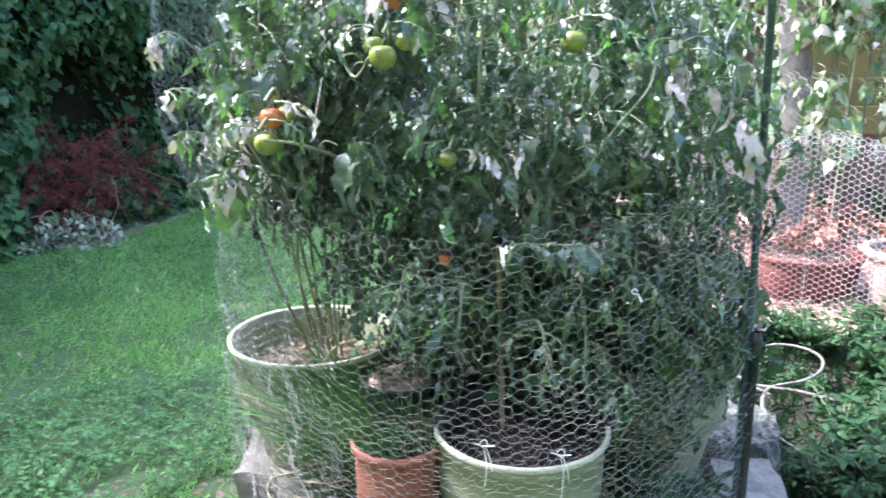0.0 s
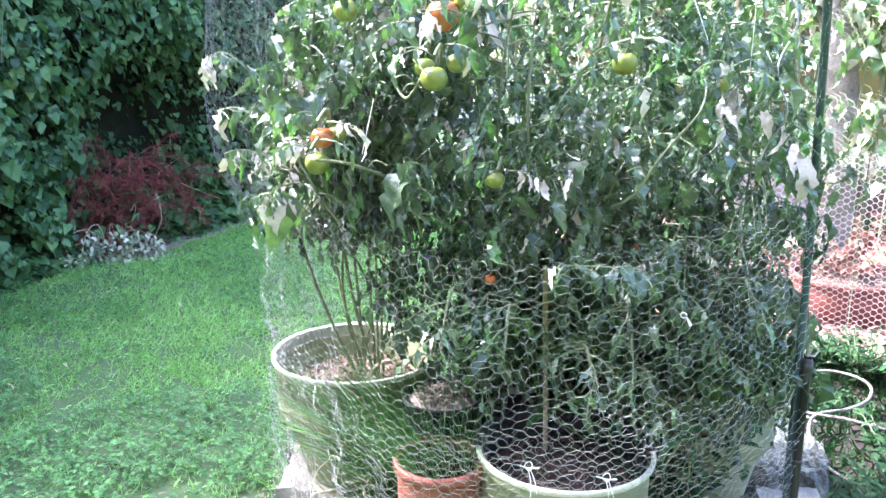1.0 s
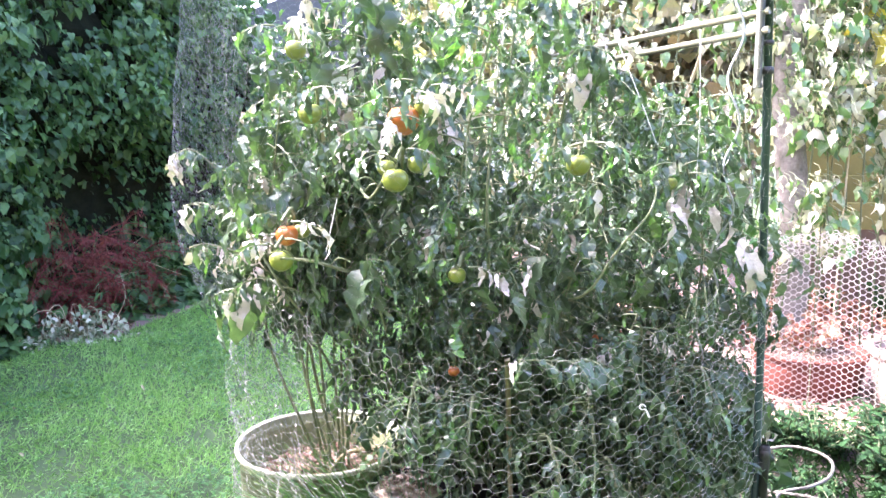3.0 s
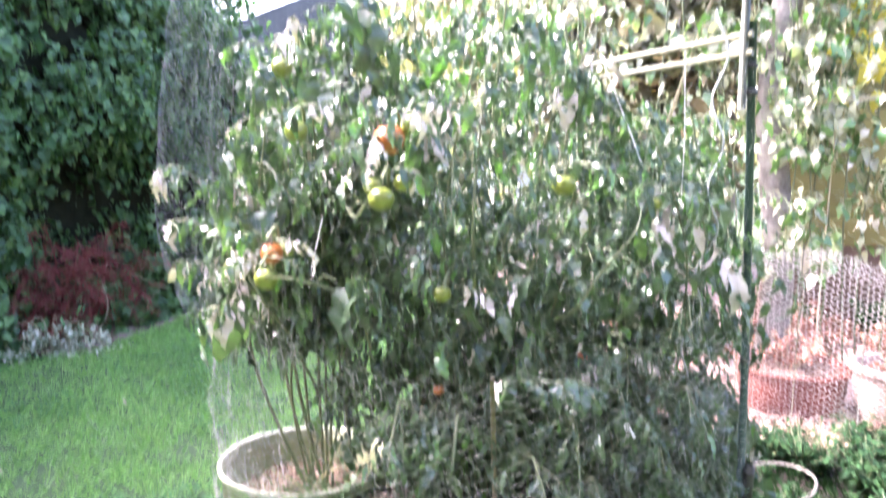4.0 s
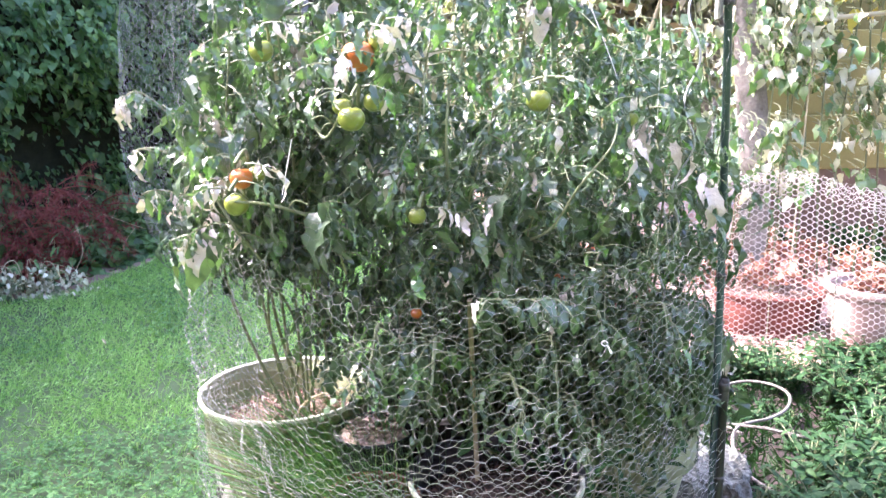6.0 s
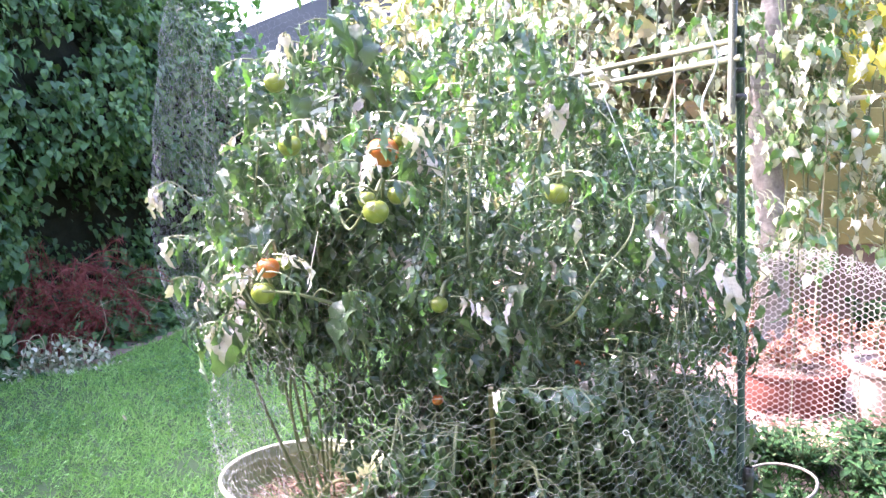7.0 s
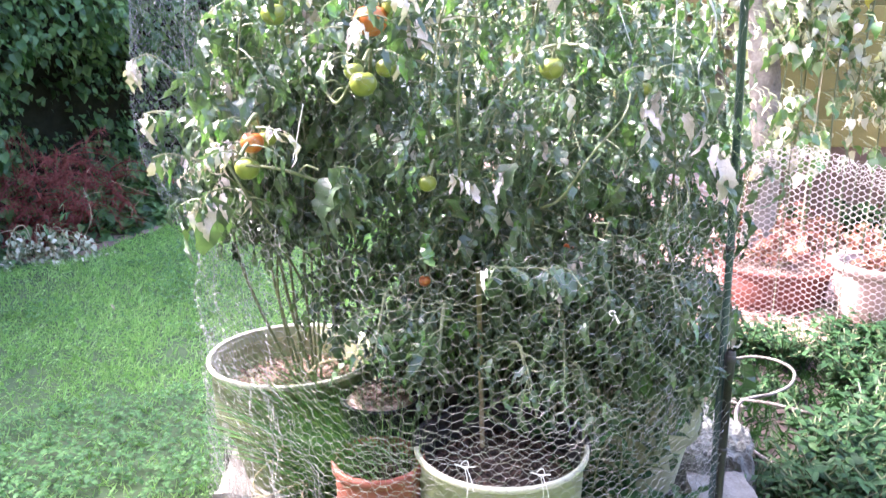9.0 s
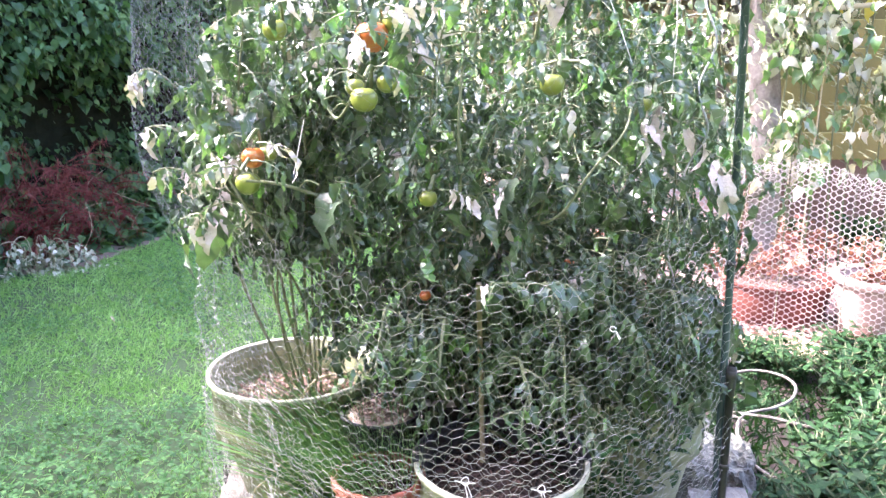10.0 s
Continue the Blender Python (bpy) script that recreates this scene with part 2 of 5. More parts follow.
def tube(points, radii, sides=6, caps=True):
    """A round bar along points, with a radius for each."""
    pts = np.array(points, float)
    if np.isscalar(radii):
        radii = [radii] * len(pts)
    verts, faces = [], []
    for i, p in enumerate(pts):
        d = pts[min(i + 1, len(pts) - 1)] - pts[max(i - 1, 0)]
        d = d / (np.linalg.norm(d) + 1e-9)
        ref = np.array((0, 0, 1.0)) if abs(d[2]) < 0.9 else np.array((1.0, 0, 0))
        u = np.cross(d, ref)
        u /= np.linalg.norm(u)
        w = np.cross(d, u)
        for k in range(sides):
            a = 2 * math.pi * k / sides
            verts.append(p + radii[i] * (math.cos(a) * u + math.sin(a) * w))
    for i in range(len(pts) - 1):
        for k in range(sides):
            k2 = (k + 1) % sides
            faces.append([i * sides + k, i * sides + k2, (i + 1) * sides + k2, (i + 1) * sides + k])
    if caps:
        faces.append(list(range(sides)))
        faces.append([(len(pts) - 1) * sides + k for k in reversed(range(sides))])
    return np.array(verts), faces


def join(geos):
    verts, faces, n = [], [], 0
    for v, f in geos:
        verts.append(np.asarray(v))
        faces += [[i + n for i in face] for face in f]
        n += len(v)
    return np.concatenate(verts), faces


def lathe(profile, sides=48):
    """A turned shape from (radius, height) pairs, closed where the radius is nought."""
    verts, faces = [], []
    for r, z in profile:
        for k in range(sides):
            a = 2 * math.pi * k / sides
            verts.append((r * math.cos(a), r * math.sin(a), z))
    for i in range(len(profile) - 1):
        for k in range(sides):
            k2 = (k + 1) % sides
            faces.append([i * sides + k, i * sides + k2, (i + 1) * sides + k2, (i + 1) * sides + k])
    return np.array(verts), faces


def smooth_path(points, steps=8, closed=False):
    """A Catmull-Rom curve through points."""
    p = [np.array(q, float) for q in points]
    n = len(p)
    out = []
    for i in range(n if closed else n - 1):
        if closed:
            a, b, c, d = p[(i - 1) % n], p[i], p[(i + 1) % n], p[(i + 2) % n]
        else:
            a, b, c, d = p[max(i - 1, 0)], p[i], p[i + 1], p[min(i + 2, n - 1)]
        for s in range(steps):
            t = s / steps
            out.append(0.5 * (2 * b + (c - a) * t + (2 * a - 5 * b + 4 * c - d) * t * t + (3 * b - a - 3 * c + d) * t ** 3))
    if not closed:
        out.append(p[-1])
    return np.array(out)


def leaf(length, width, droop=0.5, fold=0.25, seg=5, notch=0.0, heart=0.0, twist=0.0):
    """A leaf along +x: a folded, curling blade with an uneven edge."""
    verts, faces = [], []
    for i in range(seg + 1):
        s = i / seg
        ang = droop * s
        x = length * (math.sin(ang) / droop if droop > 1e-3 else s)
        z = -length * ((1 - math.cos(ang)) / droop if droop > 1e-3 else 0)
        w = width * 0.5 * (math.sin(math.pi * min(1, (s * 0.93 + 0.07)) ** (0.75 - heart * 0.3)) + heart * (1 - s) * 0.5)
        if i % 2:
            w *= 1 - notch
        w = max(w, width * 0.02)
        tw = twist * s
        for sy in (-1, 0, 1):
            yy, zz = sy * w, abs(sy) * w * fold
            verts.append((x - heart * abs(sy) * width * 0.12 * (1 - s), yy * math.cos(tw) - zz * math.sin(tw), z + yy * math.sin(tw) + zz * math.cos(tw)))
        if i:
            a, b = (i - 1) * 3, i * 3
            faces += [[a, a + 1, b + 1, b], [a + 1, a + 2, b + 2, b + 1]]
    return np.array(verts), faces


def blade(width, droop):
    """A grass blade one unit long, along +x: two strips."""
    verts = []
    for s, w in ((0.0, 1.0), (0.55, 0.8), (1.0, 0.08)):
        a = droop * s
        verts += [(math.sin(a) / droop, sy * w * width * 0.5, -(1 - math.cos(a)) / droop) for sy in (-1, 1)]
    return np.array(verts), [[0, 1, 3, 2], [2, 3, 5, 4]]


def basis(d, roll=0.0, up=(0, 0, 1)):
    d = np.array(d, float)
    d /= np.linalg.norm(d)
    side = np.cross(np.array(up, float), d)
    if np.linalg.norm(side) < 1e-4:
        side = np.array((0, 1.0, 0))
    side /= np.linalg.norm(side)
    top = np.cross(d, side)
    c, s = math.cos(roll), math.sin(roll)
    return np.stack([d, c * side + s * top, c * top - s * side], 1)


def scatter(templates, places):
    """places: (template number, position, 3x3 basis, size) each; one big geometry of them all."""
    verts, faces, n = [], [], 0
    quads = [np.array(f) for _, f in templates]
    for k, p, b, s in places:
        v = templates[k][0]
        verts.append(v @ (b.T * s) + p)
        faces.append(quads[k] + n)
        n += len(v)
    return np.concatenate(verts), np.concatenate(faces)


# ---- ground ----
def ground_height(x, y):
    return 0.025 * noise.noise((x * 0.7, y * 0.7, 0.0)) + 0.012 * noise.noise((x * 2.3, y * 2.3, 4.0))


def build_ground():
    xs = np.unique(np.concatenate([np.linspace(-400, -8, 12), np.linspace(-8, 9, 171), np.linspace(9, 400, 12)]))
    ys = np.unique(np.concatenate([np.linspace(-400, -3, 12), np.linspace(-3, 16, 191), np.linspace(16, 400, 12)]))
    verts = [(x, y, ground_height(x, y)) for y in ys for x in xs]
    nx = len(xs)
    faces = [[j * nx + i, j * nx + i + 1, (j + 1) * nx + i + 1, (j + 1) * nx + i] for j in range(len(ys) - 1) for i in range(nx - 1)]
    ob = new("ground", mesh_from("ground", verts, faces, LAWN_SOIL, True))
    tagged(ob, "green lawn ground with thin bare earth patches", "ground", kind="structure")


build_ground()


def bed_edge(x):
    """The near edge of the sunlit mulch bed."""
    return 3.25 - 0.12 * (x - 1.5) + 0.12 * math.sin(2.1 * x)


def build_bed():
    verts, faces = [], []
    nx, ny = 70, 36
    for j in range(ny):
        for i in range(nx):
            x = 0.2 + 7.0 * i / (nx - 1)
            y0 = bed_edge(x)
            y = y0 + (9.0 - y0) * (j / (ny - 1)) ** 1.4
            lift = 0.05 * min(1.0, (y - y0) / 0.25 + 0.0) + 0.012 * noise.noise((x * 6, y * 6, 9.0))
            verts.append((x, y, ground_height(x, y) + lift - (0.03 if j == 0 else 0)))
    faces = [[j * nx + i, j * nx + i + 1, (j + 1) * nx + i + 1, (j + 1) * nx + i] for j in range(ny - 1) for i in range(nx - 1)]
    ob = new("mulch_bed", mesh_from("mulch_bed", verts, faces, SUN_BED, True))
    tagged(ob, "pinkish mulch bed, full sun painted into its pale colour", "mulch bed", kind="structure")


build_bed()


def build_weed_soil():
    verts, faces = [], []
    nx, ny = 60, 50
    for j in range(ny):
        for i in range(nx):
            u, v = i / (nx - 1), j / (ny - 1)
            x0 = 0.80 + 0.1 * noise.noise((v * 5, 0.0, 1.0))
            x1 = 3.6 + 0.5 * noise.noise((v * 4, 7.0, 1.0)) - 0.9 * (1 - v) ** 2
            y0 = 1.2 + 0.3 * noise.noise((u * 4, 3.0, 6.0))
            x = x0 + (x1 - x0) * u
            y = y0 + (bed_edge(x) + 0.2 - y0) * v
            rim = min(i, nx - 1 - i, j, ny - 1 - j) == 0
            verts.append((x, y, ground_height(x, y) + (-0.02 if rim else 0.008 + 0.012 * noise.noise((x * 9, y * 9, 3.0)))))
    faces = [[j * nx + i, j * nx + i + 1, (j + 1) * nx + i + 1, (j + 1) * nx + i] for j in range(ny - 1) for i in range(nx - 1)]
    ob = new("weed_bed", mesh_from("weed_bed", verts, faces, SHADE_MULCH, True))
    tagged(ob, "earth under the weeds, painted dark as if shaded", "soil", kind="structure")


build_weed_soil()


# ---- creeper hedge ----
def hedge_face(y):
    return -2.60 + 0.30 * (y - 4.56)


def lawn_edge(y):
    """Where the lawn ends towards the hedge."""
    return hedge_face(y) + float(np.interp(y, [2.0, 4.2, 4.55, 4.8, 5.2, 8.0], [0.05, 0.06, 0.14, 0.36, 0.36, 0.24]))


def hedge_top(y):
    base = np.interp(y, [-4, 3.5, 5.0, 6.2, 6.8, 7.4, 8.4], [2.6, 2.65, 2.8, 2.72, 2.3, 1.95, 1.85])
    return base + 0.2 * noise.noise((y * 1.3, 0.0, 2.0)) + 0.12 * noise.noise((y * 4.0, 3.0, 2.0))


def hedge_bulge(y, z):
    hollow = 0.50 * math.exp(-(((y - 5.5) / 0.80) ** 2) - (z / 1.15) ** 4)
    return -hollow + 0.28 * noise.noise((y * 0.9, z * 0.9, 1.0)) + 0.20 * noise.noise((y * 2.4, z * 2.4, 5.0)) + 0.07 * noise.noise((y * 5.5, z * 5.5, 2.0))


IVY_LEAVES = [leaf(1.0, 0.95, 0.7, 0.18, 3, 0.0, 0.6), leaf(1.0, 0.8, 0.35, 0.3, 3, 0.0, 0.5), leaf(1.0, 0.65, 0.9, 0.12, 3, 0.0, 0.3), leaf(1.0, 0.36, 0.7, 0.2, 3, 0.0, 0.1)]


def build_hedge():
    hedge = thing("creeper_hedge", "tall dark green hedge smothered in broadleaf creeper", "hedge", (hedge_face(5), 5, 0))
    base = np.array((hedge_face(5), 5, 0))
    ny, nz = 70, 22
    verts = []
    for back in (0, 1):
        for i in range(ny):
            y = -4 + 12.4 * i / (ny - 1)
            top = hedge_top(y) - 0.12
            for k in range(nz):
                z = top * k / (nz - 1)
                d = -0.36 + hedge_bulge(y, z) - 0.5 * max(0, k / (nz - 1) - 0.9) if not back else -1.5
                verts.append((hedge_face(y) + d, y, z))
    faces = []
    n = ny * nz
    for i in range(ny - 1):
        for k in range(nz - 1):
            a = i * nz + k
            faces.append([a, a + nz, a + nz + 1, a + 1])
            faces.append([n + a, n + a + 1, n + a + nz + 1, n + a + nz])
        a = i * nz + nz - 1
        faces.append([a, a + nz, n + a + nz, n + a])
    for i in (0, ny - 1):
        for k in range(nz - 1):
            a = i * nz + k
            faces.append([a, a + 1, n + a + 1, n + a])
    # Solid body behind the leaves, coloured as the hedge's inner shade.
    part("shade_core", (np.array(verts) - base, faces), HEDGE_SHADE, hedge, "near-black body painted as the shade inside")
    places = []
    for _ in range(36000):
        y = 1.0 + 7.6 * rng.random() ** 0.8
        top = hedge_top(y) + 0.08
        z = top * rng.random() ** 0.9
        gap = noise.noise((y * 1.7, z * 1.7, 11.0)) + 0.6 * noise.noise((y * 5.0, z * 5.0, 3.0))
        hollow = math.exp(-(((y - 5.7) / 0.78) ** 2 + ((z - 0.85) / 0.42) ** 2))
        if gap < -0.28 or rng.random() < hollow * 0.66:
            continue
        depth = rng.random() ** 2 + 0.8 * hollow * rng.random()
        x = hedge_face(y) + hedge_bulge(y, z) + 0.05 - 0.3 * depth
        out = np.array((0.55 + 0.3 * rng.standard_normal(), -0.25 + 0.5 * rng.standard_normal(), -0.75 + 0.35 * rng.standard_normal()))
        kind = 3 if rng.random() < 0.12 + 0.45 * (noise.noise((y * 0.8, z * 0.8, 21.0)) + 0.25 * (z - 1.6)) else int(rng.integers(3))
        places.append((kind, np.array((x, y, z)) - base, basis(out, 0.5 * rng.standard_normal()), (0.030 + 0.060 * rng.random() ** 1.7) * (1.2 if kind == 3 else 1)))
    for _ in range(5000):
        y = -4 + 12.4 * rng.random()
        z = hedge_top(y) + 0.12 * rng.standard_normal() - 0.05
        places.append((int(rng.integers(3)), np.array((hedge_face(y) - 1.4 * rng.random(), y, z)) - base, basis(rng.standard_normal(3) + 1e-3), 0.09 + 0.06 * rng.random()))
    part("foliage", scatter(IVY_LEAVES, places), IVY, hedge)["kind"] = "stuff"
    for _ in range(8):
        y = 3.5 + 4.5 * rng.random()
        z = 0.3 + 2.6 * rng.random()
        if 4.9 < y < 6.6 and z < 2.0:
            continue
        p = np.array((hedge_face(y) + hedge_bulge(y, z) + 0.02, y, z)) - base
        pts = [p + np.array((0.05 * s + 0.03 * math.sin(3 * s), 0.12 * s * math.cos(_), -0.16 * s - 0.02 * s * s)) for s in range(5)]
        part("trailing_stem", tube(pts, 0.0014, 4), STEM, hedge)


build_hedge()


def build_ground_ivy():
    ob = thing("ivy_groundcover", "low ivy spreading along the hedge foot", "ivy", (-2.4, 5, 0), kind="stuff")
    base = np.array((-2.4, 5, 0))
    places = []
    for _ in range(6500):
        y = 2.6 + 5.8 * rng.random()
        edge = lawn_edge(y) + (0.02 if y < 4.6 else -0.12) + 0.10 * noise.noise((y * 1.9, 2.0, 0.0))
        x = edge - 0.55 * rng.random()
        if 4.6 < y < 5.45 and rng.random() < 0.9:
            continue
        z = (0.03 + 0.33 * min(1, (edge - x) / 0.4)) * (0.35 + 0.65 * rng.random())
        d = np.array((0.6 * rng.standard_normal() + 0.3, 0.6 * rng.standard_normal() - 0.3, -0.15 + 0.3 * rng.standard_normal()))
        places.append((int(rng.integers(3)), np.array((x, y, z)) - base, basis(d, 0.3 * rng.standard_normal()), 0.05 + 0.055 * rng.random()))
    part("foliage", scatter(IVY_LEAVES, places), IVY, ob)


build_ground_ivy()

NEEDLE = [blade(0.06, 0.5), blade(0.04, 0.9)]


def build_rust_shrub():
    """A heap of dead, rust-red conifer fronds with a few bare twigs."""
    at = np.array((-2.44, 5.40, 0.0))
    ob = thing("dead_conifer_brush", "heap of rust-red dead conifer fronds against the hedge", "dead shrub", at)
    along, out = np.array((0.29, 0.96, 0.0)), np.array((0.96, -0.29, 0.0))
    twigs, places = [], []
    for i in range(190):
        u = 2 * rng.random() - 1
        p = along * (0.50 * u - 0.10) + out * (0.1 * rng.standard_normal() - 0.05) + np.array((0, 0, 0.04 + 0.60 * rng.random() * (1 - 0.5 * u * u)))
        d = along * rng.standard_normal() + out * (0.35 + 0.4 * rng.standard_normal()) + np.array((0, 0, 0.3 + 0.4 * rng.standard_normal()))
        d /= np.linalg.norm(d)
        length = 0.25 + 0.25 * rng.random()
        pts = [p + d * length * s + np.array((0, 0, -0.2 * s * s)) for s in np.linspace(0, 1, 5)]
        twigs.append(tube(pts, [0.004, 0.0035, 0.003, 0.002, 0.0015], 4))
        for k in range(110):
            s = 0.1 + 0.9 * rng.random()
            q = p + d * length * s + np.array((0, 0, -0.2 * s * s))
            e = d * 0.7 + 0.7 * rng.standard_normal(3)
            places.append((int(rng.integers(2)), q, basis(e), 0.030 + 0.045 * rng.random()))
    part("fronds", scatter(NEEDLE, places), RUST_NEEDLE, ob)["kind"] = "stuff"
    part("brushwood", join(twigs), RUST_NEEDLE, ob)["kind"] = "stuff"
    for p, q, w in (((0.20, -0.48, 0.06), (0.22, -0.36, 0.42), 0.0030), ((0.22, -0.38, 0.36), (0.26, 0.02, 0.33), 0.0020), ((0.24, 0.05, 0.40), (0.40, 0.42, 0.22), 0.0028), ((0.30, 0.20, 0.06), (0.34, 0.36, 0.24), 0.0028), ((0.16, -0.55, 0.30), (0.20, -0.70, 0.34), 0.0022), ((0.14, -0.1, 0.48), (0.22, 0.10, 0.58), 0.0020), ((0.1, 0.3, 0.2), (0.24, 0.44, 0.52), 0.0022)):
        mid = (np.array(p) + np.array(q)) / 2 + 0.03 * rng.standard_normal(3)
        part("bare_twig", tube(smooth_path([p, mid, q], 4), np.linspace(w, 0.4 * w, 9), 5), DRY_STEM, ob, "pale bare twig")
    green = []
    for _ in range(260):
        c = ((0.16, 0.46, 0.36), (0.20, -0.15, 0.20), (0.14, -0.62, 0.2))[int(rng.choice(3, p=(0.6, 0.25, 0.15)))]
        green.append((0, np.array(c) + np.array((0.05, 0.07, 0.09)) * rng.standard_normal(3), basis((0.5 * rng.standard_normal() + 0.4, rng.standard_normal(), 0.4 + 0.5 * rng.standard_normal())), 0.05 + 0.06 * rng.random()))
    part("green_sprig", scatter([leaf(1, 0.22, 0.7, 0.2, 3)], green), IVY, ob, "green leafy sprigs poking through")["kind"] = "stuff"


build_rust_shrub()


def build_hedge_strip():
    """A bare strip of dry earth between lawn and hedge."""
    verts, faces = [], []
    n = 70
    for i in range(n):
        y = 2.6 + 5.6 * i / (n - 1)
        edge = lawn_edge(y) + 0.01 + 0.05 * noise.noise((y * 2.2, 0.0, 8.0)) + 0.03 * noise.noise((y * 8, 0.0, 8.0))
        for k in range(5):
            x = edge - 0.13 * k
            verts.append((x, y, ground_height(x, y) + (-0.01 if k in (0, 4) else 0.012 + 0.008 * noise.noise((x * 20, y * 20, 0)))))
    faces = [[i * 5 + k, (i + 1) * 5 + k, (i + 1) * 5 + k + 1, i * 5 + k + 1] for i in range(n - 1) for k in range(4)]
    ob = new("soil_strip", mesh_from("soil_strip", verts, faces, MULCH_STRIP, True))
    tagged(ob, "bare dry soil strip along the hedge foot", "soil", kind="structure")


build_hedge_strip()


def build_cream_bush():
    """Arching bare stems that hang over with bunches of small round cream leaves."""
    at = np.array((-2.36, 4.72, 0.0))
    ob = thing("variegated_shrub", "low arching shrub with bunches of cream variegated leaves", "shrub", at)
    stems, places = [], []
    along, out = np.array((0.75, 0.55, 0.0)), np.array((0.6, -0.8, 0.0))
    for i in range(26):
        root = along * (0.06 * rng.standard_normal() - 0.02)
        side = along * (0.17 * rng.standard_normal() + 0.06) + out * (0.05 + 0.05 * rng.standard_normal())
        h = 0.14 + (0.16 if i % 6 == 0 else 0.12) * rng.random()
        pts = [root + side * s + np.array((0, 0, max(0.015, h * (1 - (2 * s - 0.75) ** 2 * 0.9)))) for s in np.linspace(0, 1.25, 8)]
        pts[0][2] = 0.0
        stems.append(tube(smooth_path(pts, 2), 0.0016 if i % 6 else 0.0028, 4))
        for k in range(26):
            j = 3.2 + 3.7 * rng.random()
            q = pts[int(j)] + (pts[min(7, int(j) + 1)] - pts[int(j)]) * (j % 1)
            d = np.array((0.4 * rng.standard_normal() + 0.25, 0.6 * rng.standard_normal() - 0.3, -0.5 + 0.4 * rng.standard_normal()))
            places.append((int(rng.integers(2)), np.maximum(q + 0.018 * rng.standard_normal(3), (-9, -9, 0.012)), basis(d, 0.6 * rng.standard_normal()), 0.022 + 0.028 * rng.random()))
    for _ in range(160):
        q = along * (-0.30 + 0.06 * rng.standard_normal()) + out * (0.05 + 0.04 * rng.standard_normal()) + np.array((0, 0, 0.02 + 0.07 * rng.random()))
        places.append((int(rng.integers(2)), q, basis(rng.standard_normal(3) + 1e-3), 0.022 + 0.02 * rng.random()))
    part("stem_tangle", join(stems), DRY_STEM, ob)
    part("foliage", scatter([leaf(1, 0.75, 0.5, 0.2, 3, 0.0, 0.2), leaf(1, 0.6, 0.8, 0.25, 3)], places), CREAM_LEAF, ob)


build_cream_bush()


# ---- lawn ----
def ring_radius(a):
    """The block ring's middle line: pulled in where its front corner is cut off."""
    return float(np.interp(a % (2 * math.pi), np.radians([0, 90, 165, 180, 200, 228, 255, 285, 330, 360]), [0.71, 0.69, 0.67, 0.645, 0.54, 0.52, 0.58, 0.60, 0.66, 0.71]))


def in_platform(x, y):
    return math.hypot(x - 0.16, y - 2.0) < ring_radius(math.atan2(y - 2.0, x - 0.16)) + 0.10


def clover_patch(x, y):
    return noise.noise((x * 1.1, y * 1.1, 7.0)) + 0.5 * noise.noise((x * 4.0, y * 4.0, 2.0)) - 0.12 * (y - 2.5)


BARE = ((-0.955, 1.965, 0.10, 0.075), (-0.90, 2.30, 0.045, 0.05), (-0.665, 1.99, 0.06, 0.07))


def on_bare_earth(x, y):
    """Inside one of the trodden patches with no grass."""
    wobble = 0.35 * noise.noise((x * 9, y * 9, 1.0)) + 0.2 * noise.noise((x * 23, y * 23, 4.0))
    return any(((x - cx) / rx) ** 2 + ((y - cy) / ry) ** 2 < 1 + wobble for cx, cy, rx, ry in BARE)


def build_bare_earth():
    """Ragged, slightly sunken sheets of trodden earth."""
    for cx, cy, rx, ry in BARE:
        verts = [(cx, cy, ground_height(cx, cy) - 0.002)]
        for ring in (0.3, 0.6, 0.85, 1.1):
            for k in range(40):
                a = 2 * math.pi * k / 40
                r = ring * (1 + 0.4 * noise.noise((math.cos(a) * 1.7 + cx * 9, math.sin(a) * 1.7, 2.0)) + 0.22 * noise.noise((math.cos(a) * 6, math.sin(a) * 6, cx)))
                x, y = cx + rx * r * math.cos(a), cy + ry * r * math.sin(a)
                verts.append((x, y, ground_height(x, y) - (0.001 if ring < 1.0 else 0.02) + 0.005 * noise.noise((x * 45, y * 45, 0))))
        faces = [[0, 1 + k, 1 + (k + 1) % 40] for k in range(40)]
        faces += [[1 + 40 * r + k, 1 + 40 * (r + 1) + k, 1 + 40 * (r + 1) + (k + 1) % 40, 1 + 40 * r + (k + 1) % 40] for r in range(3) for k in range(40)]
        ob = new("bare_earth", mesh_from("bare_earth", verts, faces, BARE_EARTH, True))
        tagged(ob, "trodden patch of pinkish bare earth in the lawn", "soil", kind="structure")


build_bare_earth()


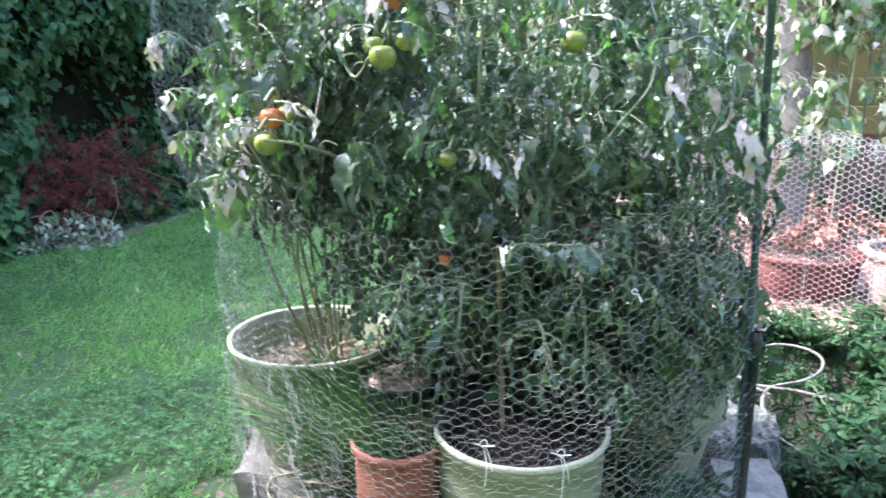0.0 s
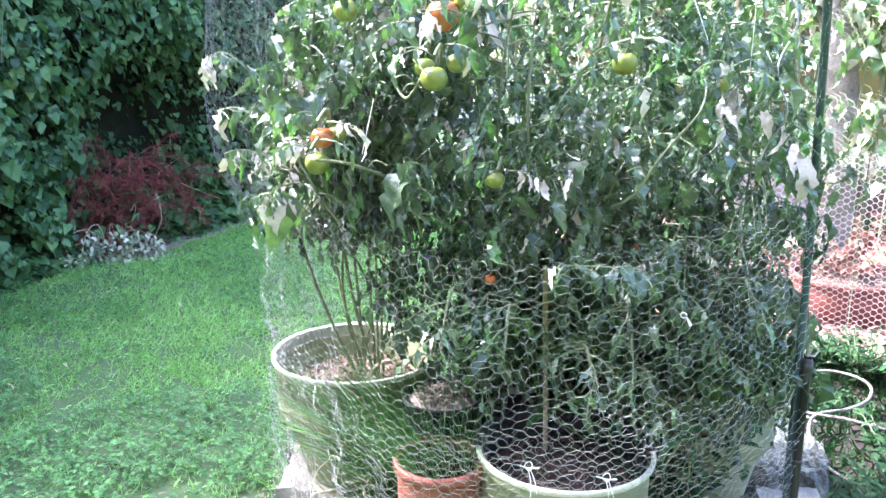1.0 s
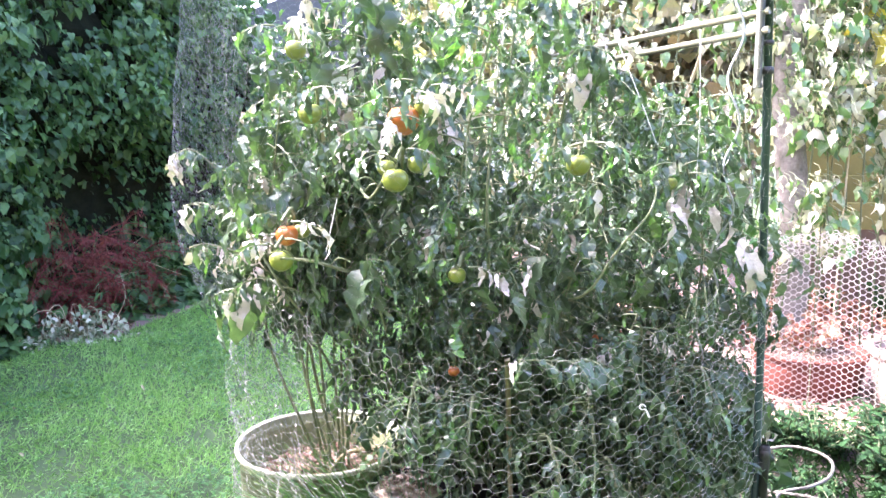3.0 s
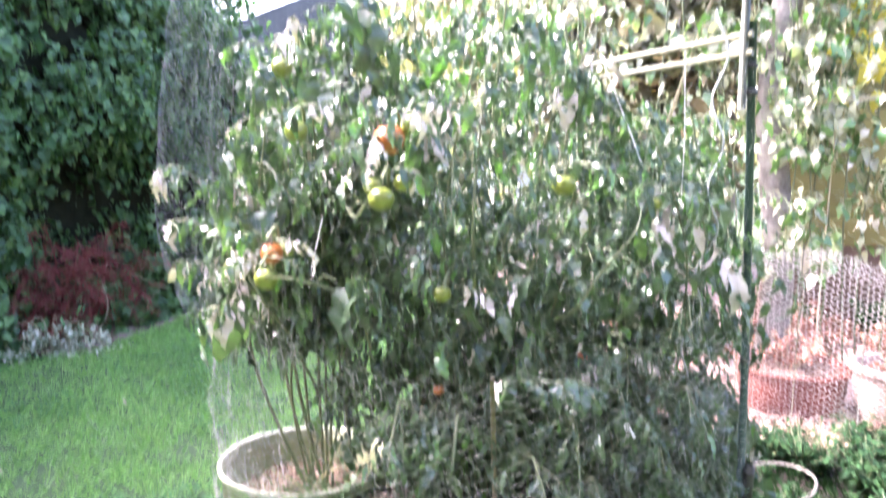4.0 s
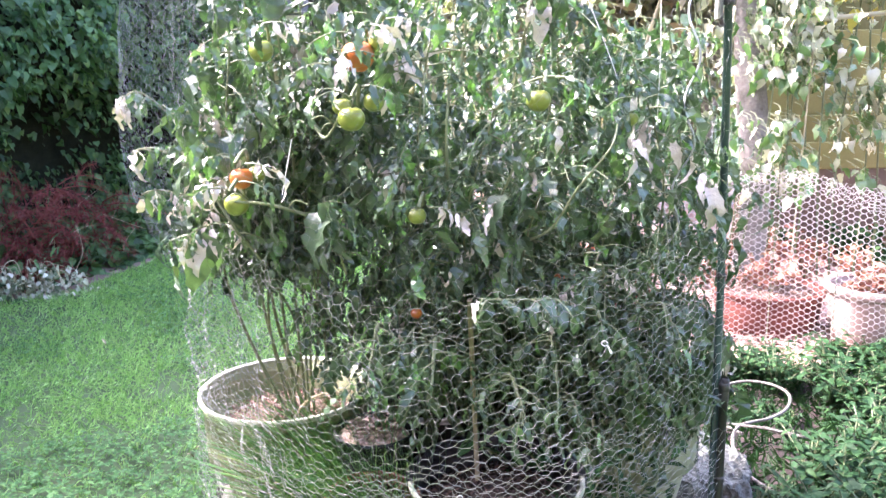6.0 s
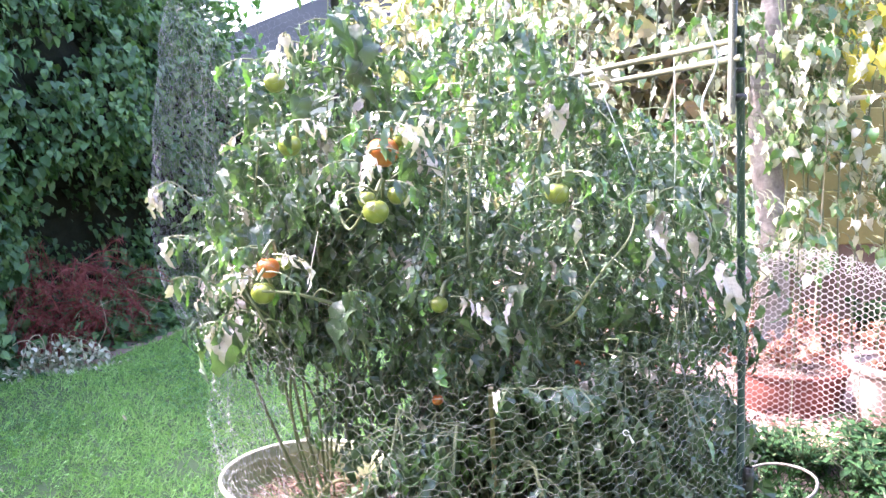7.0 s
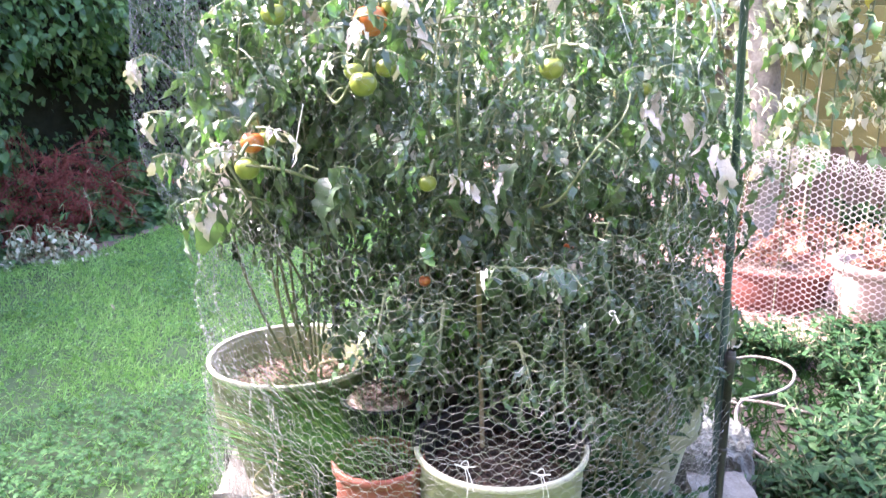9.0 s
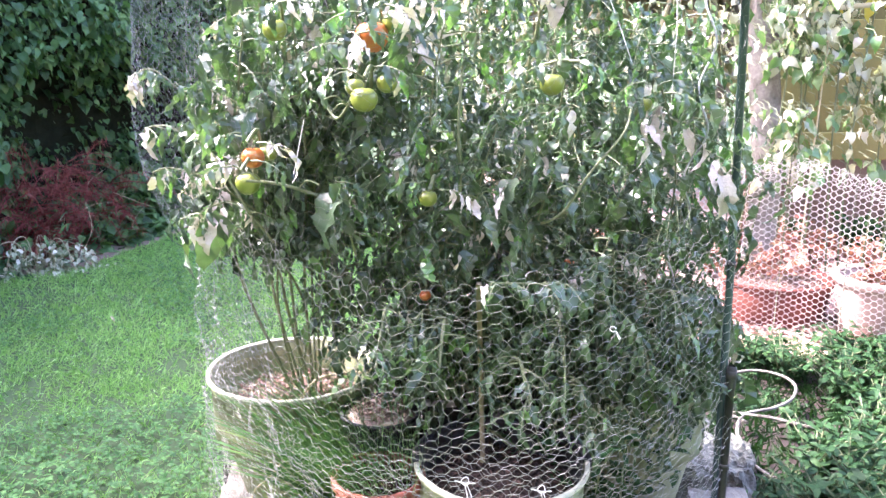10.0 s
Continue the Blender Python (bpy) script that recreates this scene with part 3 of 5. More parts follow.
def build_lawn():
    blades = [blade(0.09, 0.9), blade(0.07, 0.4), blade(0.085, 1.5)]
    places = []
    base = np.array((-1.5, 4.0, 0))
    for _ in range(160000):
        y = 1.5 + 7.0 * rng.random() ** 1.3
        x = lawn_edge(y) - 0.04 + 0.05 * noise.noise((y * 6, 1.0, 0.0)) + (3.4 + 0.2 * y) * rng.random()
        if in_platform(x, y) or x > 0.9 + 0.1 * y:
            continue
        if on_bare_earth(x, y) and rng.random() < 0.85:
            continue
        if y < 3.4 and noise.noise((x * 4.2, y * 4.2, 3.0)) < -0.12 and rng.random() < 0.65:
            continue
        if y < 3.0 and clover_patch(x, y) > 0.0 and rng.random() < 0.6:
            continue
        bare = noise.noise((x * 1.6, y * 1.6, 0.0))
        if bare > 0.43 and rng.random() < 0.3:
            continue
        size = (0.024 + 0.026 * rng.random() ** 1.5) * (1 + 0.08 * y)
        d = np.array((0.7 * rng.standard_normal(), 0.7 * rng.standard_normal(), 0.75))
        places.append((int(rng.integers(3)), np.array((x, y, ground_height(x, y) - 0.003)) - base, basis(d, up=(0.3, 0.9, 0.1)), size))
    for _ in range(38000):
        x, y = -3.6 + 8.6 * rng.random(), -2.5 + 4.4 * rng.random()
        if y > 1.5 and x < 2.6 or x < hedge_face(y) + 0.2 or noise.noise((x * 1.6, y * 1.6, 0.0)) > 0.36:
            continue
        d = np.array((0.7 * rng.standard_normal(), 0.7 * rng.standard_normal(), 0.75))
        places.append((int(rng.integers(3)), np.array((x, y, ground_height(x, y) - 0.003)) - base, basis(d, up=(0.3, 0.9, 0.1)), 0.05 + 0.05 * rng.random()))
    grass = thing("lawn_grass", "short bright green lawn grass in open shade", "grass", base, kind="stuff")
    part("blade", scatter(blades, places), GRASS, grass)["kind"] = "stuff"
    places = []
    petal = [leaf(1.0, 0.85, 0.4, 0.15, 2, 0.0, 0.2)]
    for _ in range(36000):
        y = 1.5 + 3.6 * rng.random() ** 1.3
        x = lawn_edge(y) - 0.04 + 0.05 * noise.noise((y * 6, 1.0, 0.0)) + (3.4 + 0.2 * y) * rng.random()
        if in_platform(x, y) or x > 0.95:
            continue
        patch = clover_patch(x, y)
        if patch < -0.12 or on_bare_earth(x, y) or noise.noise((x * 1.6, y * 1.6, 0.0)) > 0.50:
            continue
        h = 0.018 + 0.07 * rng.random() ** 1.3 * (0.6 + patch)
        c = np.array((x, y, ground_height(x, y) + h)) - base
        a = 6.28 * rng.random()
        for k in range(3):
            d = np.array((math.cos(a + 2.1 * k), math.sin(a + 2.1 * k), 0.2 + 0.35 * rng.standard_normal()))
            places.append((0, c, basis(d), (0.006 + 0.012 * rng.random() ** 2) * (1 + 0.3 * patch)))
    clover = thing("clover_patch", "leafy clover and creeping weeds in the lawn", "clover", base, kind="stuff")
    part("foliage", scatter(petal, places), CLOVER, clover)
    for i in range(12):
        x, y = -0.75 - 1.5 * rng.random(), 1.9 + 2.3 * rng.random()
        litter = new("fallen_leaf", mesh_from("fallen_leaf", *leaf(0.028 + 0.02 * rng.random(), 0.016, 1.4, 0.5, 4, 0.2), DRY_STEM))
        litter.matrix_world = pose(x, y, ground_height(x, y) + 0.04, 20 * rng.random(), 15, 360 * rng.random())
        tagged(litter, "dry curled tan leaf lying on the lawn", "leaf", "fallen leaves")


build_lawn()


# ---- block platform ----
def block_mesh(length, depth, height, seed):
    bm = bmesh.new()
    bmesh.ops.create_cube(bm, size=1.0)
    bmesh.ops.scale(bm, vec=(length, depth, height), verts=bm.verts)
    bmesh.ops.subdivide_edges(bm, edges=bm.edges[:], cuts=6, use_grid_fill=True)
    for v in bm.verts:
        q = Vector((v.co.x / length * 2, v.co.y / depth * 2, v.co.z / height * 2))
        edge = sorted((abs(q.x), abs(q.y), abs(q.z)))
        shrink = 0.012 if edge[1] > 0.98 else 0.0
        v.co *= 1 - shrink * 2.5
        v.co += 0.011 * noise.noise_vector(v.co * 14 + Vector((seed, 0, 0))) + 0.006 * noise.noise_vector(v.co * 45 + Vector((seed, 0, 0)))
    return bm


def build_platform():
    """A rough ring of concrete blocks, filled with grit, on which the pots stand."""
    ring = thing("block_platform", "low platform of weathered concrete blocks under the pots", "block platform", (0.16, 2.0, 0))
    top = 0.12
    n = 19
    for i in range(n):
        a = 2 * math.pi * (i + 0.5) / n
        r = ring_radius(a) + 0.012 * math.sin(5 * a)
        bm = block_mesh(0.25, 0.17, 0.16, i * 3.1)
        bmesh.ops.transform(bm, matrix=pose(r * math.cos(a), r * math.sin(a), top - 0.08 + 0.01 * math.sin(3 * i), 2 * math.sin(i), 2 * math.cos(2 * i), math.degrees(a) + 90 + 5 * math.sin(7 * i)), verts=bm.verts)
        part("block", bm, CONCRETE, ring, smooth=False)
    verts, faces = lathe([(0.56, 0.03), (0.56, top - 0.012), (0.45, top - 0.008), (0.2, top - 0.006), (0.0, top - 0.004)], 40)
    for v in verts:
        v[2] += 0.006 * noise.noise((v[0] * 12, v[1] * 12, 0))
    part("grit_fill", (verts, faces), SHADE_SOIL, ring, "soil fill between the blocks, painted dark for shade", True)


build_platform()


def build_boulder():
    """A flat-topped slab with a broken, rounded side."""
    bm = bmesh.new()
    bmesh.ops.create_icosphere(bm, subdivisions=5, radius=1.0)
    for v in bm.verts:
        d = 1 + 0.18 * noise.noise(v.co * 1.6) + 0.12 * noise.noise(v.co * 4) + 0.07 * noise.noise(v.co * 11) + 0.045 * noise.noise(v.co * 24)
        flat = max(-0.3, min(0.62, v.co.z * 1.25))
        v.co = Vector((v.co.x * 0.165 * d, v.co.y * 0.22 * d, flat * 0.25 + 0.02 * noise.noise(v.co * 7) + 0.008 * noise.noise(v.co * 21)))
    ob = thing("boulder", "pale grey flat-topped broken stone beside the pots", "rock", (0.87, 2.16, 0.0))
    part("stone", bm, ROCK, ob, smooth=False)


build_boulder()


# ---- pots ----
def build_pot(name, at, radius, height, mat, rim_mat, label, soil_drop=0.11, rim=0.010, taper=0.72, category="plant pot", soil_mat=None):
    ob = thing(name, label, category, at, "garden pots")
    rb = radius * taper
    soil_mat = soil_mat or MULCH
    prof = [(0.0, 0.0), (rb - 0.01, 0.0), (rb, 0.012), (rb + (radius - rb) * 0.5, height * 0.5), (radius - rim, height - rim * 2.2), (radius - rim, height - rim), (radius - rim * 1.6, height - rim),
            (radius - rim * 2.2, height * 0.62), (radius - rim * 2.4, height * 0.5), (0.0, height * 0.5)]
    part("body", lathe(prof), mat, ob, smooth=True)
    lip = [(radius - rim * 1.7, height - rim * 0.6), (radius - rim * 1.2, height), (radius - rim * 0.3, height), (radius, height - rim * 0.5), (radius, height - rim * 1.6), (radius - rim * 0.4, height - rim * 2.1), (radius - rim * 1.05, height - rim * 2.0)]
    part("rim", lathe(lip), rim_mat, ob, "pale rolled rim" if rim_mat is SAGE_RIM else "", smooth=True)
    verts, faces = lathe([(radius - rim * 2.1, height - soil_drop - 0.01), (radius * 0.7, height - soil_drop + 0.004), (radius * 0.35, height - soil_drop + 0.012), (0.0, height - soil_drop + 0.016)], 32)
    for v in verts:
        v[2] += 0.012 * noise.noise((v[0] * 15 + at[0], v[1] * 15, 0))
    part("soil", (verts, faces), soil_mat, ob, "bark mulch soil", True)
    chips = []
    for _ in range(int(3600 * radius * radius / 0.07)):
        a, r = 6.28 * rng.random(), (radius * 0.86 - 0.02) * rng.random() ** 0.5
        p = np.array((r * math.cos(a), r * math.sin(a), height - soil_drop + 0.012 + 0.012 * rng.random()))
        chips.append((0, p, basis((rng.standard_normal(), rng.standard_normal(), 0.35 * rng.standard_normal()), rng.standard_normal()), 0.007 + 0.017 * rng.random() ** 1.5))
    part("mulch_chip", scatter([leaf(1.0, 0.35, 0.5, 0.25, 2)], chips), soil_mat, ob)["kind"] = "stuff"
    return ob


TOP = 0.118
POT_L, POT_F, POT_R = (-0.36, 2.025), (0.185, 1.61), (0.555, 1.96)
build_pot("sage_pot", (*POT_L, TOP), 0.236, 0.362, MOTTLED_POT, SAGE_RIM, "large mottled sage pot with pale rim and mulch", 0.105, 0.0065, 0.64)
build_pot("sage_pot", (*POT_R, TOP), 0.23, 0.365, SAGE_POT, SAGE_RIM, "sage green resin pot half hidden by tomato foliage", 0.11, 0.0065, 0.68)
front = build_pot("sage_pot", (*POT_F, TOP), 0.203, 0.30, SAGE_POT, SAGE_RIM, "medium sage green pot darkened inside, tied with string", 0.07, 0.0065, 0.62, soil_mat=SHADE_MULCH)
# Black half ring, added to paint the pot's shaded back dark.
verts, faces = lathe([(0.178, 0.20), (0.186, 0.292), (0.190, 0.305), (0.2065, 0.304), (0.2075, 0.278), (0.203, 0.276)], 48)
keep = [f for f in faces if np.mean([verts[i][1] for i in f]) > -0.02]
part("dark_half_ring", (verts, keep), BLACK_POT, front, "black half ring added to darken the pot's back inside", True)
build_pot("terracotta_pot", (-0.10, 1.61, TOP), 0.11, 0.262, TERRACOTTA, TERRACOTTA, "terracotta red pot behind chicken wire", 0.03, 0.010, 0.78, soil_mat=SHADE_MULCH)
build_pot("black_pot", (-0.105, 1.825, TOP), 0.105, 0.322, BLACK_POT, BLACK_POT, "small black nursery pot topped with bark chips", 0.010, 0.006, 0.8, soil_mat=DAPPLED_MULCH)
build_pot("black_pot", (0.30, 2.24, TOP), 0.13, 0.40, BLACK_POT, BLACK_POT, "tall black nursery pot in deep shade", 0.03, 0.006, 0.85, soil_mat=SHADE_SOIL)
build_pot("black_pot", (0.06, 1.97, TOP), 0.155, 0.345, BLACK_POT, GREY_POT, "black plastic pot with a pale grey rim", 0.05, 0.008, 0.8, soil_mat=SHADE_MULCH)


# ---- unseen wall, added behind the viewer to cut sky light from the front ----
def build_sky_blocker():
    wall = new("sky_blocker")
    wall.location = (0, -2.6, 0)
    tagged(wall, "unseen wall added behind the viewer to block sky light", "wall", kind="structure")
    bm = bmesh.new()
    bmesh.ops.create_cube(bm, size=1.0)
    bmesh.ops.transform(bm, matrix=pose(0, -0.15, 2.1) @ Matrix.Diagonal((16.0, 0.3, 4.2, 1)), verts=bm.verts)
    part("wall_face", bm, FOOTING, wall)


build_sky_blocker()


# ---- tomato plants ----
def crinkled(geo, k):
    """Waves the blade's edges and curls it sideways."""
    v, f = geo
    out = v.copy()
    for p in out:
        side = np.sign(p[1])
        p[2] += 0.08 * abs(side) * math.sin(17 * p[0] + 2 * side + k) + 0.9 * p[1] * p[1] * math.cos(k)
        p[1] += 0.06 * math.sin(5 * p[0] + k)
    return out, f


LEAFLETS = [crinkled(leaf(1.0, 0.22 + 0.065 * (k % 4), 0.4 + 0.34 * k, 0.15 + 0.17 * (k % 4), 8, 0.30, 0.1, 0.4 * (k - 3)), 1.7 * k) for k in range(7)]


LEAFLETS.append(crinkled(leaf(1.0, 0.58, 0.9, 0.22, 8, 0.10, 0.2, 0.3), 0.8))


def compound_leaf(places, ribs, p, d, length, size):
    """One drooping pinnate leaf: a rib with leaflets in pairs and one at its tip."""
    d = np.array(d, float)
    d /= np.linalg.norm(d)
    pts = []
    for s in np.linspace(0, 1, 5):
        pts.append(p + d * length * s + np.array((0, 0, -0.45 * length * s * s)))
    ribs.append(tube(pts, [0.0020, 0.0018, 0.0015, 0.0012, 0.0008], 4, False))
    side = np.cross(d, (0, 0, 1.0))
    side /= np.linalg.norm(side) + 1e-6
    for s in (0.35, 0.6, 0.82):
        q = p + d * length * s + np.array((0, 0, -0.45 * length * s * s))
        for sg in (-1, 1):
            if rng.random() < 0.2:
                continue
            e = d * 0.4 + side * sg * 0.55 + np.array((0, 0, -0.85 + 0.4 * rng.standard_normal()))
            places.append((int(rng.integers(7)), q, basis(e, 0.6 * rng.standard_normal()), size * (0.6 + 0.5 * rng.random())))
    e = d * 0.5 + np.array((0, 0, -1.0)) + 0.25 * rng.standard_normal(3)
    places.append((int(rng.integers(7)), pts[-1], basis(e, 0.5 * rng.standard_normal()), size * (0.9 + 0.4 * rng.random())))


def build_tomato(at, stems, label, leaf_from=0.25, every=0.0155, size=0.066, reach=0.145):
    """stems: (foot offset, way points above it) each, from the plant's foot."""
    ob = thing("tomato_plant", label, "tomato plant", at, "tomato plants")
    places, pale, ribs = [], [], []
    for pts in stems:
        path = smooth_path(pts, 10)
        r = np.linspace(0.0048, 0.002, len(path)) * (0.75 + 0.4 * rng.random())
        part("stem", tube(path, r, 6), STEM, ob, smooth=True)
        seg = np.linalg.norm(np.diff(path, axis=0), axis=1)
        dist = np.concatenate([[0], np.cumsum(seg)])
        s, k = leaf_from, rng.random() * 6
        while s < dist[-1]:
            p = np.array([np.interp(s, dist, path[:, i]) for i in range(3)])
            k += 2.4 + 0.5 * rng.standard_normal()
            d = np.array((math.cos(k), math.sin(k), 0.25 + 0.3 * rng.standard_normal()))
            grow = reach * (0.75 + 0.6 * rng.random()) * (0.7 if s > dist[-1] - 0.12 else 1)
            # More pale leaves near the top: painted sun highlights besides wilted ones.
            bag = pale if rng.random() < 0.07 * (s / dist[-1]) ** 3 else places
            compound_leaf(bag, ribs, p, d, grow, size * (0.55 + 1.15 * rng.random() ** 1.5))
            s += every * (0.7 + 0.6 * rng.random())
    part("foliage", scatter(LEAFLETS, places), TOMATO_LEAF, ob)
    if pale:
        part("wilted_foliage", scatter(LEAFLETS, pale), PALE_LEAF, ob, "pale leaves, wilted and painted as sun highlights", True)
    part("leaf_stalk", join(ribs), STEM, ob)["kind"] = "stuff"
    return ob


def plant_stems(feet, tops, sway=0.05, bunch=0.35):
    out = []
    for f, t in zip(feet, tops):
        f, t = np.array((f[0], f[1], 0.0)), np.array(t, float)
        m1, m2 = f + (t - f) * (bunch, bunch, 0.35), f + (t - f) * 0.7
        out.append([f, m1 + 0.75 * sway * np.array((*rng.standard_normal(2), 0.4 * rng.standard_normal())), m2 + sway * np.array((*rng.standard_normal(2), 0)), t])
    return out


SOIL_L, SOIL_R, SOIL_F = TOP + 0.255, TOP + 0.26, TOP + 0.23
build_tomato((POT_L[0], POT_L[1], SOIL_L), plant_stems(
    [(0.0, 0.0), (0.02, -0.03), (0.03, -0.02), (0.05, 0.03), (0.06, -0.02), (0.07, 0.03), (0.02, 0.04), (0.01, 0.02), (0.05, -0.04), (0.06, 0.0)],
    [(-0.04, -0.2, 0.80), (-0.01, -0.34, 1.02), (0.0, -0.2, 1.2), (0.1, -0.4, 1.05), (0.18, -0.3, 1.3), (0.3, 0.0, 1.15), (-0.05, 0.05, 1.05), (-0.06, -0.15, 0.9), (0.24, -0.42, 1.0), (0.12, -0.1, 1.38)], 0.06, 0.10),
    "tall drooping tomato plant in the large sage pot", 0.53, 0.0150, 0.070, 0.115)
build_tomato((0.06, 1.99, TOP + 0.235), plant_stems(
    [(-0.02, 0), (0.02, -0.03), (0.0, 0.03), (0.04, 0.02), (-0.05, -0.02), (0.05, -0.03), (-0.04, 0.04), (0.06, -0.05), (0.07, -0.04), (0.02, -0.07), (-0.03, -0.06), (0.08, 0.0)],
    [(-0.12, -0.35, 1.07), (0.03, -0.4, 1.2), (0.1, 0.0, 1.45), (0.22, -0.3, 1.25), (-0.08, -0.28, 0.75), (0.12, -0.42, 0.9), (-0.12, 0.05, 1.35), (0.3, -0.36, 0.78), (0.38, -0.3, 0.6), (0.02, -0.38, 0.62), (0.2, -0.3, 0.5), (0.28, 0.1, 0.9)]),
    "dense leafy tomato plant in the grey-rimmed pot", 0.17, 0.0145, 0.064)
build_tomato((0.30, 2.24, TOP + 0.36), plant_stems(
    [(0, 0), (0.03, 0.02), (-0.03, 0.02), (0.02, -0.04), (-0.02, -0.04)],
    [(0.0, 0.0, 0.5), (0.2, 0.1, 0.9), (-0.2, 0.1, 0.9), (0.1, -0.15, 0.5), (-0.12, -0.1, 0.55)]),
    "dense tomato plant in a black pot", 0.02)
build_tomato((POT_R[0], POT_R[1], SOIL_R), plant_stems(
    [(0, 0), (0.04, -0.04), (-0.05, 0.02), (0.06, 0.03), (-0.08, -0.04), (0.02, 0.06), (0.09, 0.0), (-0.1, 0.05), (0.0, -0.08), (-0.04, -0.08)],
    [(-0.1, -0.35, 1.0), (0.0, -0.28, 0.95), (-0.25, -0.3, 1.12), (0.06, -0.1, 1.05), (-0.28, -0.38, 0.7), (0.02, 0.1, 1.08), (0.06, -0.22, 0.28), (-0.3, 0.0, 1.12), (-0.15, -0.4, 0.55), (-0.02, -0.32, 0.4)]),
    "dense tomato plant hiding its sage pot", 0.06)

def build_branch(at, tip, pale_share, label):
    """A side shoot that leans out of the canopy, with large limp leaves."""
    ob = thing("tomato_shoot", label, "tomato shoot", at, "tomato shoots")
    tip = np.array(tip, float)
    path = smooth_path([(0, 0, 0), tip * 0.5 + np.array((0, 0, 0.05)), tip], 6)
    part("stem", tube(path, np.linspace(0.006, 0.003, len(path)), 6), STEM, ob, smooth=True)
    green, pale, ribs = [], [], []
    for s in np.linspace(0.3, 1, 8):
        p = tip * s + np.array((0, 0, 0.2 * s * (1 - s)))
        k = 6.28 * rng.random()
        compound_leaf(pale if rng.random() < pale_share else green, ribs, p, (math.cos(k), math.sin(k) - 0.3, 0.1), 0.085, 0.072 if pale_share > 0.1 else 0.054)
    for bag, mat, name in ((green, TOMATO_LEAF, "foliage"), (pale, PALE_LEAF, "wilted_foliage")):
        if bag:
            part(name, scatter(LEAFLETS, bag), mat, ob, smooth=True)
    part("leaf_stalk", join(ribs), STEM, ob)["kind"] = "stuff"


build_branch((-0.27, 1.82, 1.03), (-0.10, -0.2, 0.08), 0.35, "drooping tomato shoot with bleached limp leaves")
build_branch((-0.24, 1.80, 1.15), (-0.09, -0.15, 0.08), 0.15, "leafy tomato shoot leaning through the wire")


def build_limp_shoot(foot, way, leaves, label):
    """A side shoot through way points with single large limp leaves; leaves: (place along it, hang direction, size, leaf number, wilted)."""
    ob = thing("tomato_shoot", label, "tomato shoot", foot, "tomato shoots")
    base = np.array(foot, float)
    path = smooth_path([(0, 0, 0)] + [np.array(p) - base for p in way], 8)
    part("stem", tube(path, np.linspace(0.0035, 0.0012, len(path)), 6), STEM, ob, smooth=True)
    green, pale, ribs = [], [], []
    for s in np.linspace(0.25, 1.0, 7):
        k = 6.28 * rng.random()
        compound_leaf(pale if rng.random() < 0.5 * np.mean([w[4] for w in leaves]) else green, ribs, path[int(s * (len(path) - 1))], (math.cos(k), math.sin(k) - 0.3, 0.1), 0.06, 0.040)
    for bag, mat, name in ((green, TOMATO_LEAF, "foliage"), (pale, PALE_LEAF, "wilted_foliage")):
        if bag:
            part(name, scatter(LEAFLETS, bag), mat, ob, smooth=True)
    part("rib_spread", join(ribs), STEM, ob)["kind"] = "stuff"
    for s, d, size, k, wilted in leaves:
        p = path[int(s * (len(path) - 1))]
        d = np.array(d, float)
        q = p + 0.02 * d / np.linalg.norm(d) + np.array((0, 0, 0.008))
        geo = scatter([LEAFLETS[k]], [(0, q, basis(d, (0.15 if k == 7 else 0.7) * rng.standard_normal()), size * (1.0 if k == 7 else 0.85))])
        blade_ob = part("leaf", geo, PALE_LEAF if wilted else TOMATO_LEAF, ob, "bleached limp leaf" if wilted else "", True)
        part("leaf_stalk", tube([p, (p + q) / 2 + np.array((0, 0, 0.006)), q], 0.0011, 5), STEM, blade_ob)


BLEACHED = "drooping tomato shoot with bleached limp leaves"
build_limp_shoot((-0.36, 1.86, 1.02), [(-0.50, 1.86, 1.17), (-0.62, 1.86, 1.285), (-0.675, 1.86, 1.27)], [(1.0, (-0.1, -0.1, -1), 0.075, 1, 1), (0.9, (-0.5, -0.4, -0.8), 0.07, 4, 1), (0.75, (0.4, -0.5, -0.6), 0.075, 2, 0), (0.7, (-0.4, 0.1, -0.9), 0.06, 3, 1), (0.55, (0.5, -0.4, -0.3), 0.07, 5, 0), (0.5, (-0.2, -0.6, -0.8), 0.08, 2, 0), (0.35, (0.3, -0.5, -0.7), 0.07, 1, 0)], BLEACHED)
build_limp_shoot((-0.36, 1.80, 0.98), [(-0.48, 1.78, 1.10), (-0.58, 1.80, 1.16), (-0.645, 1.83, 1.155)], [(1.0, (-0.1, -0.2, -1), 0.085, 2, 1), (0.95, (0.35, -0.3, -0.9), 0.075, 5, 1), (0.85, (-0.4, -0.3, -0.9), 0.09, 3, 1), (0.75, (0.2, -0.5, -0.9), 0.08, 1, 0), (0.62, (0.6, -0.3, 0.2), 0.07, 6, 0), (0.5, (-0.2, -0.5, -0.8), 0.085, 3, 0), (0.35, (0.4, -0.5, -0.5), 0.08, 0, 1)], BLEACHED)
build_limp_shoot((-0.36, 1.80, 0.94), [(-0.48, 1.76, 1.04), (-0.58, 1.80, 1.065), (-0.64, 1.84, 1.05)], [(1.0, (0.15, -0.2, -1), 0.08, 6, 1), (0.9, (0.5, -0.3, -0.7), 0.075, 5, 1), (0.8, (0.0, -0.4, -0.9), 0.07, 2, 0), (0.65, (-0.4, -0.4, -0.7), 0.07, 3, 1), (0.5, (0.3, -0.6, -0.5), 0.075, 1, 0)], BLEACHED)
